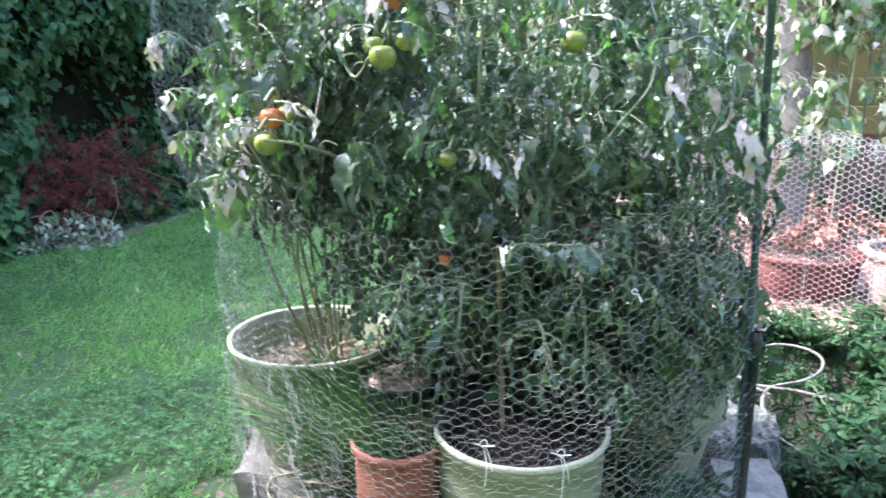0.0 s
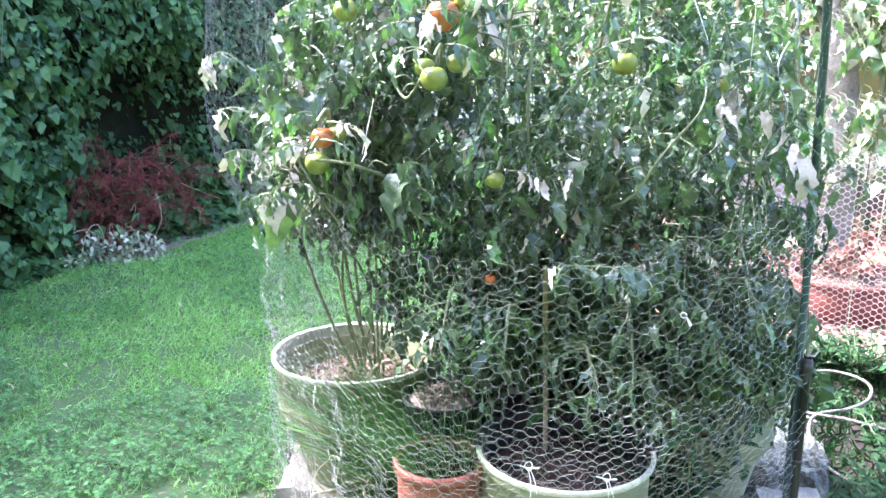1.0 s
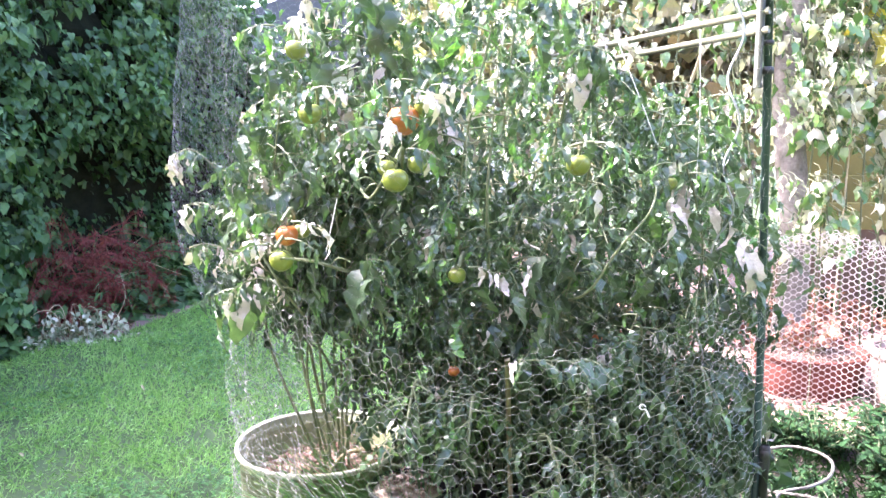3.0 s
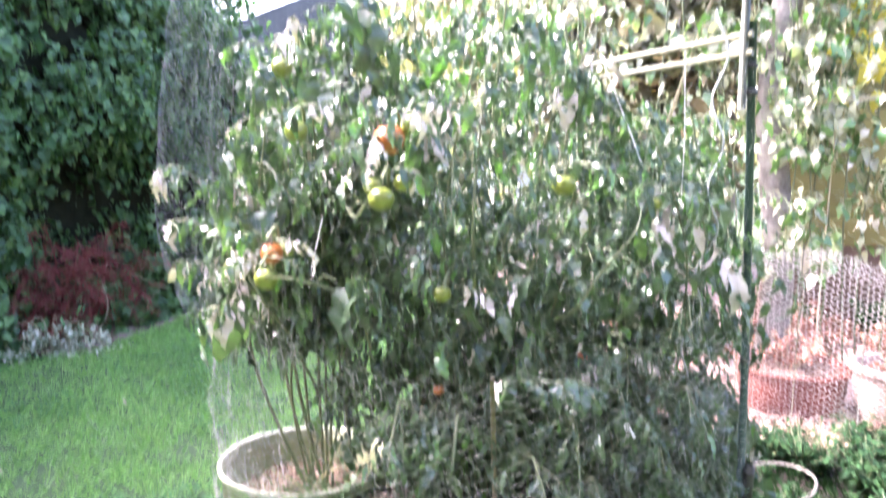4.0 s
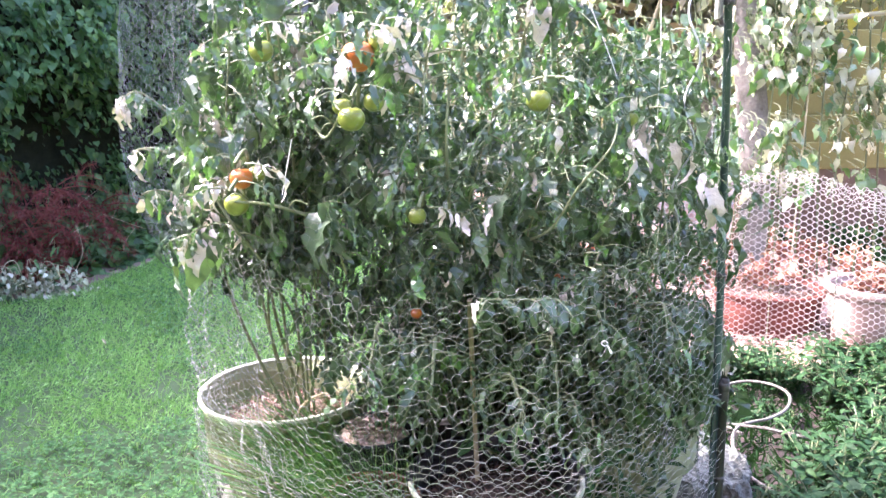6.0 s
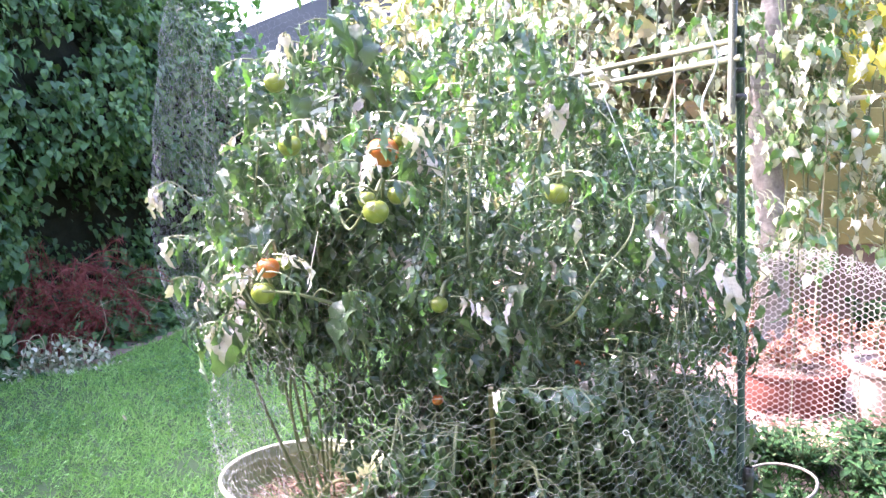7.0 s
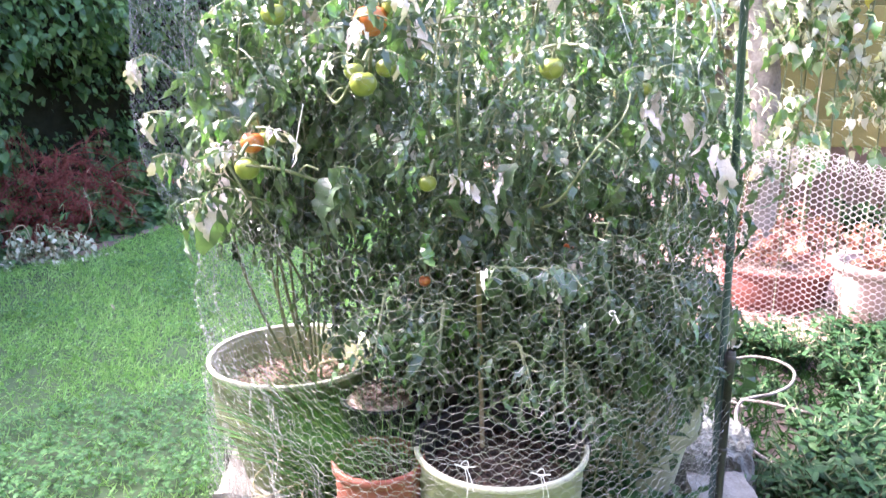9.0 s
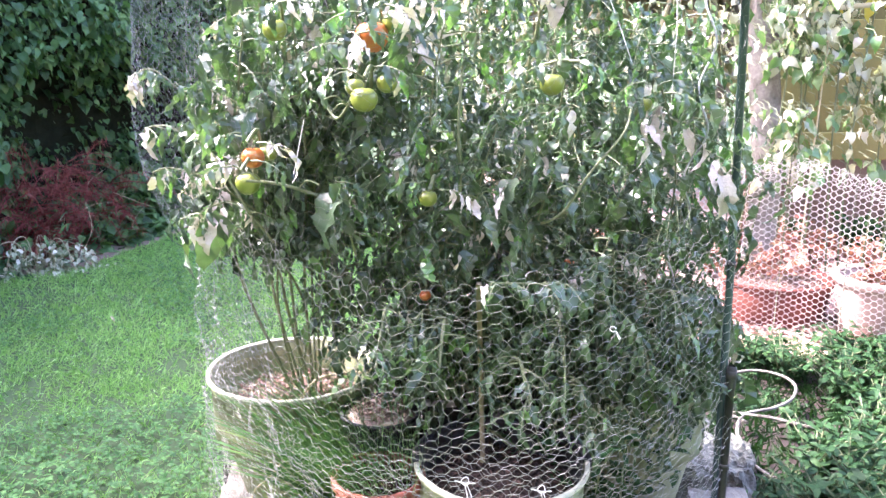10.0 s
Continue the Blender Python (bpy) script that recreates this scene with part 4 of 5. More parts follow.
build_limp_shoot((-0.34, 1.74, 0.90), [(-0.40, 1.68, 1.0), (-0.445, 1.64, 1.005), (-0.465, 1.63, 0.99)], [(1.0, (-0.2, -0.3, -0.8), 0.10, 3, 1), (0.97, (0.12, -0.45, -0.8), 0.085, 7, 1), (0.93, (0.25, -0.35, -1.5), 0.13, 7, 0), (0.85, (0.6, -0.3, -0.8), 0.12, 3, 0), (0.6, (0.3, -0.5, -0.8), 0.08, 1, 1)], BLEACHED)
build_limp_shoot((-0.34, 1.74, 1.10), [(-0.42, 1.70, 1.21), (-0.47, 1.68, 1.25)], [(1.0, (0.0, -0.3, -1), 0.085, 7, 0), (0.9, (-0.5, -0.3, -0.8), 0.09, 3, 1), (0.8, (0.5, -0.4, -0.6), 0.09, 2, 0), (0.6, (-0.4, -0.5, -0.5), 0.08, 5, 1), (0.45, (0.3, -0.6, -0.6), 0.09, 7, 0)], BLEACHED)
# large limp leaves at the top of the plants
TALL = "tall tomato shoot with large limp hanging leaves"
build_limp_shoot((-0.12, 1.72, 1.25), [(-0.14, 1.70, 1.48), (-0.155, 1.69, 1.64)], [(1.0, (-0.1, -0.3, -1), 0.11, 7, 0), (0.9, (0.15, -0.4, -1), 0.12, 7, 0), (0.8, (-0.2, -0.5, -1), 0.11, 3, 0), (0.65, (0.3, -0.4, -0.9), 0.10, 2, 0), (0.5, (-0.3, -0.5, -0.8), 0.09, 1, 1)], TALL)
build_limp_shoot((0.12, 1.78, 1.30), [(0.15, 1.74, 1.60), (0.17, 1.74, 1.80), (0.21, 1.73, 1.83)], [(1.0, (0.1, -0.2, -1), 0.13, 2, 0), (0.92, (0.3, -0.3, -1), 0.14, 3, 0), (0.85, (-0.3, -0.3, -1), 0.13, 7, 0), (0.75, (0.2, -0.4, -1), 0.12, 2, 0), (0.62, (-0.3, -0.4, -0.9), 0.12, 3, 0), (0.5, (0.4, -0.4, -0.8), 0.10, 2, 1)], TALL)
build_limp_shoot((0.22, 1.72, 1.20), [(0.25, 1.66, 1.40), (0.27, 1.62, 1.50), (0.31, 1.60, 1.49)], [(1.0, (0.1, -0.2, -1), 0.10, 3, 0), (0.85, (0.3, -0.3, -1), 0.11, 2, 0), (0.7, (-0.3, -0.3, -1), 0.10, 1, 0), (0.5, (0.3, -0.5, -0.8), 0.09, 7, 1)], TALL)
build_limp_shoot((-0.30, 1.78, 1.30), [(-0.30, 1.74, 1.50), (-0.31, 1.72, 1.62)], [(1.0, (0.1, -0.2, -1), 0.08, 3, 1), (0.9, (0.4, -0.3, -0.8), 0.09, 2, 0), (0.75, (-0.3, -0.4, -0.9), 0.09, 1, 1), (0.5, (0.3, -0.4, -0.9), 0.09, 7, 0)], TALL)
build_limp_shoot((0.16, 1.60, 0.98), [(0.20, 1.54, 1.10), (0.24, 1.50, 1.20), (0.29, 1.48, 1.23)], [(1.0, (0.1, -0.3, -1), 0.08, 2, 1), (0.8, (0.5, -0.4, -0.8), 0.09, 3, 0), (0.6, (-0.3, -0.5, -0.9), 0.10, 3, 0), (0.45, (0.4, -0.5, -0.7), 0.10, 2, 0), (0.3, (-0.4, -0.5, -0.8), 0.09, 7, 0)], TALL)
build_limp_shoot((-0.14, 1.62, 0.90), [(-0.16, 1.56, 1.02), (-0.17, 1.54, 1.08)], [(1.0, (0.1, -0.3, -1), 0.12, 3, 0), (0.9, (0.4, -0.4, -0.9), 0.11, 2, 0), (0.75, (-0.4, -0.4, -0.9), 0.12, 7, 0), (0.5, (0.3, -0.5, -0.9), 0.10, 1, 0)], TALL)

build_limp_shoot((0.36, 1.58, 0.80), [(0.30, 1.48, 0.87), (0.23, 1.44, 0.885), (0.15, 1.43, 0.89)], [(1.0, (-0.6, -0.3, -0.55), 0.060, 3, 1), (0.92, (0.55, -0.4, -0.35), 0.07, 3, 0), (0.8, (0.3, -0.5, -0.7), 0.075, 2, 0), (0.65, (0.6, -0.5, -0.4), 0.065, 7, 0), (0.55, (-0.4, -0.5, -0.7), 0.075, 3, 0), (0.42, (0.4, -0.5, -0.8), 0.07, 7, 0), (0.3, (0.6, -0.4, -0.7), 0.08, 2, 0)], "leafy tomato shoot hanging over the stick")
build_limp_shoot((0.52, 1.86, 0.74), [(0.60, 1.76, 0.80), (0.67, 1.72, 0.77), (0.71, 1.72, 0.70)], [(1.0, (0.1, -0.4, -1), 0.11, 7, 0), (0.9, (0.3, -0.4, -0.8), 0.12, 7, 0), (0.8, (-0.3, -0.5, -0.8), 0.11, 3, 0), (0.7, (0.2, -0.5, -0.9), 0.12, 7, 0), (0.55, (-0.2, -0.6, -0.7), 0.11, 7, 0), (0.4, (0.3, -0.6, -0.7), 0.11, 2, 0), (0.3, (-0.3, -0.6, -0.7), 0.10, 7, 0)], "dark broad tomato leaves hanging over the pot rim")
build_limp_shoot((0.50, 1.84, 0.62), [(0.58, 1.74, 0.68), (0.64, 1.70, 0.64), (0.68, 1.70, 0.58)], [(1.0, (0.1, -0.4, -1), 0.10, 7, 0), (0.85, (0.3, -0.4, -0.8), 0.11, 7, 0), (0.7, (-0.2, -0.5, -0.9), 0.11, 7, 0), (0.5, (0.2, -0.6, -0.7), 0.11, 3, 0), (0.35, (-0.3, -0.6, -0.7), 0.10, 7, 0)], "dark broad tomato leaves hanging over the pot rim")
build_limp_shoot((0.02, 1.66, 0.76), [(0.0, 1.58, 0.78), (-0.02, 1.55, 0.72)], [(1.0, (0.1, -0.4, -1), 0.10, 3, 0), (0.8, (0.3, -0.4, -0.9), 0.10, 7, 0), (0.6, (-0.3, -0.5, -0.9), 0.10, 3, 0)], "dark broad tomato leaves hanging over the pot rim")
for x, y, z, tx, ty, tz in ((0.58, 1.80, 0.66, 0.03, -0.12, -0.06), (0.52, 1.78, 0.62, 0.02, -0.14, -0.08), (0.42, 1.80, 0.64, 0.0, -0.14, -0.06), (0.60, 1.84, 0.70, 0.04, -0.08, 0.04), (0.34, 1.82, 0.60, 0.0, -0.12, -0.04), (0.57, 1.76, 0.54, 0.02, -0.10, -0.08), (0.48, 1.76, 0.50, 0.0, -0.10, -0.06), (-0.14, 1.98, 0.66, -0.03, -0.12, -0.05), (-0.10, 2.02, 0.58, -0.04, -0.14, -0.06), (-0.04, 1.92, 0.60, -0.05, -0.12, -0.04), (-0.16, 1.95, 0.76, -0.02, -0.12, 0.0),
                           (0.06, 1.62, 0.74, -0.02, -0.13, -0.05), (0.20, 1.60, 0.66, 0.03, -0.12, -0.06), (0.30, 1.60, 0.74, 0.0, -0.12, -0.05), (0.38, 1.62, 0.80, 0.03, -0.12, -0.05), (0.46, 1.64, 0.72, 0.03, -0.12, -0.06), (0.54, 1.68, 0.78, 0.04, -0.1, -0.04), (-0.06, 1.66, 0.76, -0.03, -0.13, -0.05), (0.34, 1.62, 0.60, 0.02, -0.12, -0.06),
                           (-0.22, 1.92, 0.78, 0.0, -0.13, -0.05), (-0.25, 1.96, 0.70, 0.03, -0.12, -0.06), (-0.20, 1.86, 0.90, -0.02, -0.12, -0.05), (-0.27, 1.9, 0.92, -0.02, -0.12, -0.04)):
    build_branch((x, y, z), (tx, ty, tz), 0.0, "dark leafy tomato shoot hanging over the pot rim")


def build_grass_tuft(at, label, n, h, spread):
    ob = thing("grass_tuft", label, "grass", at, kind="stuff")
    places = []
    for _ in range(n):
        a = 6.28 * rng.random()
        r = spread * rng.random() ** 0.5
        d = np.array((0.2 * math.cos(a) + 0.13 * rng.standard_normal(), 0.2 * math.sin(a) + 0.13 * rng.standard_normal(), 1.0))
        places.append((int(rng.integers(2)), np.array((r * math.cos(a), r * math.sin(a), 0)), basis(d, up=(1, 0.2, 0)), h * (0.5 + 0.6 * rng.random())))
    part("blade", scatter([leaf(1, 0.013, 0.45, 0.2, 5), leaf(1, 0.015, 1.0, 0.2, 5)], places), TUFT, ob)


build_grass_tuft((-0.172, 1.755, TOP), "long green grass growing between the pots", 480, 0.56, 0.05)
build_grass_tuft((-0.155, 1.95, TOP), "long green grass growing between the pots", 300, 0.5, 0.06)
build_grass_tuft((-0.27, 1.735, TOP), "long green grass growing before the sage pot", 70, 0.28, 0.04)
build_grass_tuft((-0.10, 1.61, TOP + 0.2), "long grass growing in the terracotta pot", 420, 0.24, 0.09)
build_grass_tuft((-0.02, 1.74, TOP), "long green grass growing between the pots", 160, 0.36, 0.05)
build_grass_tuft((-0.30, 1.74, TOP), "yellow green grass tuft at the pot's foot", 110, 0.18, 0.05)
build_grass_tuft((0.47, 1.58, TOP), "leafy weeds between the pots and the wire", 90, 0.22, 0.08)


def build_dry_vines():
    """Dry looping tendrils at the foot of the big pot."""
    for k, (x, y, z, r, tilt) in enumerate(((-0.34, 1.70, 0.20, 0.075, 0.5), (-0.28, 1.68, 0.19, 0.06, 0.9), (-0.40, 1.74, 0.18, 0.05, 0.2), (-0.24, 1.70, 0.25, 0.05, 1.2), (-0.31, 1.72, 0.28, 0.09, 0.7))):
        pts = [(r * math.cos(a) * (1 + 0.2 * math.sin(3 * a + k)), 0.03 * math.sin(2 * a + k), r * math.sin(a) * (0.8 + 0.2 * math.cos(2 * a + k))) for a in np.linspace(0.2 * k, 5.2 + 0.3 * k, 26)]
        ob = thing("dry_vine", "dry looping vine tendril at the pot's foot", "dry vine", (x, y, z), "dry vines")
        part("tendril", tube(pts, 0.0022, 5), DRY_STEM, ob, smooth=True)


build_dry_vines()
stake_like = thing("dry_cane", "pale dry cane lying across the mulch", "cane", (-0.36, 1.95, SOIL_L + 0.07))
part("shaft", tube(smooth_path([(0.02, 0.02, -0.05), (0.08, 0.0, 0.03), (0.2, -0.03, 0.06)], 5), 0.0045, 6), DRY_STEM, stake_like, smooth=True)


def tomato_fruit(at, r, mat, label):
    ob = thing("tomato", label, "tomato", at, "tomatoes on the vine")
    verts, faces = lathe([(0.001, -0.86), (0.35, -0.83), (0.7, -0.62), (0.93, -0.28), (1.0, 0.05), (0.93, 0.4), (0.72, 0.68), (0.42, 0.8), (0.15, 0.72), (0.001, 0.68)], 20)
    for v in verts:
        a = math.atan2(v[1], v[0])
        v *= r * (1 + 0.035 * math.cos(5 * a + at[0] * 40))
    part("skin", (verts, faces), mat, ob, smooth=True)
    sepals = [(0, np.array((0, 0, 0.7 * r)), basis((math.cos(a), math.sin(a), 0.35), 0), r * 0.95) for a in np.arange(5) * 1.2566]
    part("calyx", join([(scatter([leaf(1, 0.22, 1.1, 0.1, 4)], sepals)[0], scatter([leaf(1, 0.22, 1.1, 0.1, 4)], sepals)[1].tolist()), tube([(0, 0, 0.68 * r), (0.1 * r, 0, 1.2 * r), (0.4 * r, 0.3 * r, 1.8 * r)], 0.002, 5)]), STEM, ob)


# The last two ripe ones stand in for red background seen through gaps.
for x, y, z, r, ripe in ((-0.338, 1.50, 1.126, 0.025, 1), (-0.349, 1.49, 1.075, 0.027, 0), (-0.312, 1.53, 1.133, 0.020, 0), (-0.087, 1.44, 1.362, 0.034, 1), (-0.043, 1.44, 1.390, 0.026, 0),
                         (-0.291, 1.55, 1.378, 0.026, 0), (-0.104, 1.43, 1.246, 0.028, 0), (-0.062, 1.47, 1.275, 0.022, 0), (-0.124, 1.46, 1.268, 0.020, 0), (0.260, 1.46, 1.274, 0.026, 0),
                         (0.460, 1.52, 1.232, 0.016, 0), (0.017, 1.50, 1.042, 0.020, 0), (-0.332, 1.62, 1.515, 0.025, 0), (0.010, 1.58, 0.808, 0.014, 1), (0.336, 1.62, 0.872, 0.013, 1)):
    tomato_fruit((x, y + 0.06, z - 0.008), r * 0.95, RIPE_FRUIT if ripe else GREEN_FRUIT, "ripening orange red tomato among leaves" if ripe else "unripe pale green tomato among leaves")


def build_fruit_shoot(x, y, z, seed):
    ob = thing("tomato_shoot", "curled tomato leaves hanging over ripening fruit", "tomato shoot", (x, y, z), "tomato shoots")
    green, pale, ribs = [], [], []
    for k in range(3):
        a = seed + 2.2 * k
        compound_leaf(pale if (seed * 7 + k) % 4 < 1 else green, ribs, np.array((0.02 * math.cos(a), 0.02 * math.sin(a), 0.01 * k)), (math.cos(a), 0.3 * math.sin(a) - 0.35, 0.2), 0.07, 0.05)
    for bag, mat, name in ((green, TOMATO_LEAF, "foliage"), (pale, PALE_LEAF, "wilted_foliage")):
        if bag:
            part(name, scatter(LEAFLETS, bag), mat, ob, smooth=True)
    part("stem", tube(smooth_path([(0, 0.14, -0.05), (0.01, 0.06, 0.02), (0, 0, 0)], 4), 0.004, 5), STEM, ob, smooth=True)
    part("leaf_stalk", join(ribs), STEM, ob)["kind"] = "stuff"


for k, (x, y, z) in enumerate(((-0.335, 1.50, 1.155), (-0.08, 1.44, 1.385), (-0.10, 1.44, 1.28), (-0.285, 1.54, 1.40), (0.262, 1.46, 1.30), (-0.05, 1.46, 1.41), (0.46, 1.51, 1.25), (0.02, 1.51, 1.06), (-0.34, 1.61, 1.54), (-0.35, 1.5, 1.10), (-0.12, 1.44, 1.34))):
    build_fruit_shoot(x, y, z, 0.9 * k)


# ---- chicken wire ----
def plan_curve(points, closed):
    path = smooth_path(points, 40, closed)
    if closed:
        path = np.vstack([path, path[:1]])
    dist = np.concatenate([[0], np.cumsum(np.linalg.norm(np.diff(path, axis=0), axis=1))])
    return path, dist


def hex_net(points, closed, low, high, size, r, seed, slack=0.012, lean=None, squash=lambda f: 1.0):
    """Twisted-wire hexagons over an upright sheet that follows the plan points; low and high give its edges along the way."""
    path, dist = plan_curve(points, closed)
    total = dist[-1]
    s, a = size * 0.48, size
    dx = size * 0.82
    cols = int(total / dx) // 2 * 2
    dx = total / cols
    rows = int(3.4 / a) + 2
    wave = 0.016 * min(1.0, slack / 0.02)

    def place(u, v):
        w = u % total if closed else min(max(u, 0), total)
        v = low(w / total) + (v - low(w / total)) * squash(w / total)
        x, y = np.interp(w, dist, path[:, 0]), np.interp(w, dist, path[:, 1])
        n1 = noise.noise((x * 3.1 + seed, y * 3.1, v * 3.1))
        n2 = noise.noise((x * 11 + seed, y * 11, v * 11))
        n3 = noise.noise((x * 11, y * 11 + seed, v * 11 + 5))
        if lean:
            x, y = lean(x, y, v)
        n2 += 0.3 * noise.noise((x * 37, y * 37 + seed, v * 37))
        n3 += 0.3 * noise.noise((x * 37 + seed, y * 37, v * 37))
        return np.array((x + wave * n1 + slack * n2, y + wave * n1 + slack * n3, v + 0.75 * wave * n1 + slack * 0.8 * n2))

    verts, faces = [], []

    def bar(p, q, rad):
        d = q - p
        d = d / (np.linalg.norm(d) + 1e-9)
        u = np.cross(d, (0.31, 0.52, 0.79))
        u /= np.linalg.norm(u)
        w = np.cross(d, u)
        k = len(verts)
        for e in (p, q):
            for ang in (0, 2.094, 4.189):
                verts.append(e + rad * (math.cos(ang) * u + math.sin(ang) * w))
        faces.extend(([k, k + 1, k + 4, k + 3], [k + 1, k + 2, k + 5, k + 4], [k + 2, k, k + 3, k + 5]))

    for i in range(cols):
        f = i / cols
        lo, hi = low(f), high(f)
        for j in range(rows):
            v = lo + j * a + (a / 2 if i % 2 else 0)
            if lo + (v - lo) * squash(f) > hi:
                break
            u = i * dx
            left, right = place(u - s / 2, v), place(u + s / 2, v)
            bar(left, right, r * 1.5)
            if i < cols - 1 or closed:
                for dv in (-a / 2, a / 2):
                    if lo - 0.001 <= v + dv and lo + (v + dv - lo) * squash(f) <= hi:
                        bar(right, place(u + dx - s / 2, v + dv), r)
    return np.array(verts), faces


CAGE = [(0.55, 2.5), (0.15, 2.62), (-0.4, 2.5), (-0.555, 2.24), (-0.605, 1.99), (-0.37, 1.60), (-0.17, 1.40), (0.1, 1.33), (0.42, 1.40), (0.695, 1.585)]


def upper_lean(x, y, v):
    """The shoots push the upper net outward."""
    k = float(np.interp(v, [0.8, 0.9, 1.02, 1.15, 1.4, 1.65, 1.95], [0.0, 0.06, 0.12, 0.125, 0.115, 0.07, 0.03]))
    return (x - k * min(1.0, max(0, -x) / 0.605), y)


def build_cage():
    cage = thing("wire_cage", "galvanised chicken wire cage wrapped round the tomato pots", "wire cage", (0, 0, 0))
    part("side_netting", hex_net(CAGE[:5], False, lambda f: 0.03, lambda f: 0.93 + 0.02 * math.sin(9 * f), 0.026, 0.00032, 5.0, 0.009), FINE_WIRE, cage, "thin galvanised netting")
    part("lower_netting", hex_net(CAGE[4:], False, lambda f: 0.03, lambda f: 0.95 + 0.03 * math.sin(9 * f), 0.0285, 0.0004, 3.0, 0.022, None, lambda f: 0.75), WIRE, cage, "crumpled galvanised netting")
    part("skirt_netting", hex_net([(x, y - 0.012) for x, y in CAGE[4:]], False, lambda f: 0.03, lambda f: 0.60 + 0.05 * math.sin(11 * f), 0.028, 0.00042, 19.0, 0.024, None, lambda f: 0.8), WIRE, cage, "doubled crumpled netting round the foot")
    part("front_netting", hex_net(CAGE[4:], False, lambda f: 0.88 + 0.03 * math.sin(20 * f), lambda f: 1.62 - 0.1 * math.sin(5 * f), 0.036, 0.00017, 31.0, 0.024), WIRE, cage, "very fine slack netting")
    part("upper_netting", hex_net(CAGE[:6], False, lambda f: 0.86 + 0.02 * math.sin(12 * f), lambda f: 1.78 + 0.05 * math.sin(6 * f), 0.021, 0.00021, 8.0, 0.012, upper_lean), FINE_WIRE, cage, "finer netting overlapping above")
    ridge = [(-1.0, 2.75, 2.30), (-0.70, 2.66, 2.10), (-0.53, 2.60, 2.035), (-0.40, 2.60, 1.975), (-0.304, 2.60, 1.952), (-0.20, 2.60, 1.945), (-0.08, 2.60, 1.935), (0.05, 2.61, 1.91)]
    part("ridge_edge", tube(smooth_path(ridge, 4), np.interp(np.linspace(0, 1, 29), [0, 0.4, 0.57, 0.75, 1], [0.004, 0.007, 0.010, 0.006, 0.003]), 7), BLACK_STAKE, cage, "dark rolled edge draped over the back post", True)


build_cage()


def stake(points, r, mat, name, label, category="garden stake", collar=()):
    ob = thing(name, label, category, points[0])
    base = np.array(points[0])
    part("shaft", tube(np.array(points) - base, r, 10), mat, ob, smooth=True)
    for z, rr, h in collar:
        path = np.array(points) - base
        p = np.array([np.interp(z - base[2], path[:, 2], path[:, i]) for i in range(3)])
        part("tie", lathe([(r * 0.9, -h), (rr, -h * 0.8), (rr, h * 0.8), (r * 0.9, h)], 10), BLACK_STAKE, ob, smooth=True).location = p
    return ob


stake([(0.703, 1.592, -0.02), (0.699, 1.60, 0.64)], 0.0095, BLACK_STAKE, "lower_stake", "short black steel post at the cage corner", collar=((0.625, 0.0125, 0.012), (0.615, 0.0115, 0.03), (0.40, 0.0115, 0.006), (0.22, 0.011, 0.008)))
stake([(0.700, 1.618, 0.0), (0.680, 1.612, 0.9), (0.652, 1.605, 1.60)], 0.0085, GREEN_STAKE, "green_stake", "slim dark green coated garden stake with black ties", collar=((1.455, 0.013, 0.008), (1.51, 0.012, 0.006), (0.88, 0.011, 0.006)))
stake([(0.636, 1.60, 1.42), (0.628, 1.595, 2.1)], 0.0085, CANE_GREEN, "upper_stake", "olive green stake lashed to the green stake")
stake([(-0.311, 2.6, 0.0), (-0.306, 2.6, 1.955)], 0.0145, BLACK_STAKE, "back_stake", "black steel post behind the plants")
stake([(0.648, 1.588, 1.572), (0.235, 2.05, 1.515)], 0.007, BAMBOO, "cross_cane", "pale bamboo cane laid across the cage")
stake([(0.648, 1.585, 1.535), (0.255, 2.05, 1.485)], 0.007, BAMBOO, "cross_cane", "pale bamboo cane laid across the cage")
stake([(0.150, 1.70, SOIL_F - 0.03), (0.122, 1.53, 0.86)], 0.006, STICK, "wooden_stick", "tan wooden support stick in the front pot")


def build_bare_limb(points, r, label):
    """A thick bare tomato stem that crosses before the leaves."""
    ob = thing("tomato_shoot", label, "tomato shoot", points[0], "bare shoots")
    path = smooth_path(np.array(points) - np.array(points[0]), 6)
    part("stem", tube(path, np.linspace(r, 0.6 * r, len(path)), 8), PALE_STEM, ob, smooth=True)
    for k in (4, 9):
        p = path[min(k, len(path) - 1)]
        part("leaf_stalk", tube(smooth_path([p, p + np.array((0.02 * (-1) ** k, -0.015, 0.02)), p + np.array((0.045 * (-1) ** k, -0.02, 0.012))], 4), 0.0016, 5), PALE_STEM, ob, smooth=True)


BARE_STEM = "thick pale green bare stem crossing the leaves"
build_bare_limb([(0.25, 1.60, 0.97), (0.288, 1.52, 1.01), (0.335, 1.48, 1.10), (0.392, 1.47, 1.175), (0.42, 1.53, 1.22)], 0.0033, BARE_STEM)
build_bare_limb([(0.075, 1.70, 0.95), (0.085, 1.60, 1.05), (0.080, 1.58, 1.18), (0.088, 1.60, 1.30)], 0.0045, BARE_STEM)
build_bare_limb([(-0.20, 1.64, 1.02), (-0.275, 1.52, 1.07), (-0.34, 1.50, 1.08)], 0.0040, BARE_STEM)
build_bare_limb([(-0.20, 1.60, 1.24), (-0.16, 1.52, 1.20), (-0.12, 1.48, 1.255)], 0.0036, BARE_STEM)
build_bare_limb([(0.18, 1.56, 1.25), (0.23, 1.49, 1.30), (0.30, 1.48, 1.31), (0.36, 1.50, 1.27)], 0.0036, BARE_STEM)
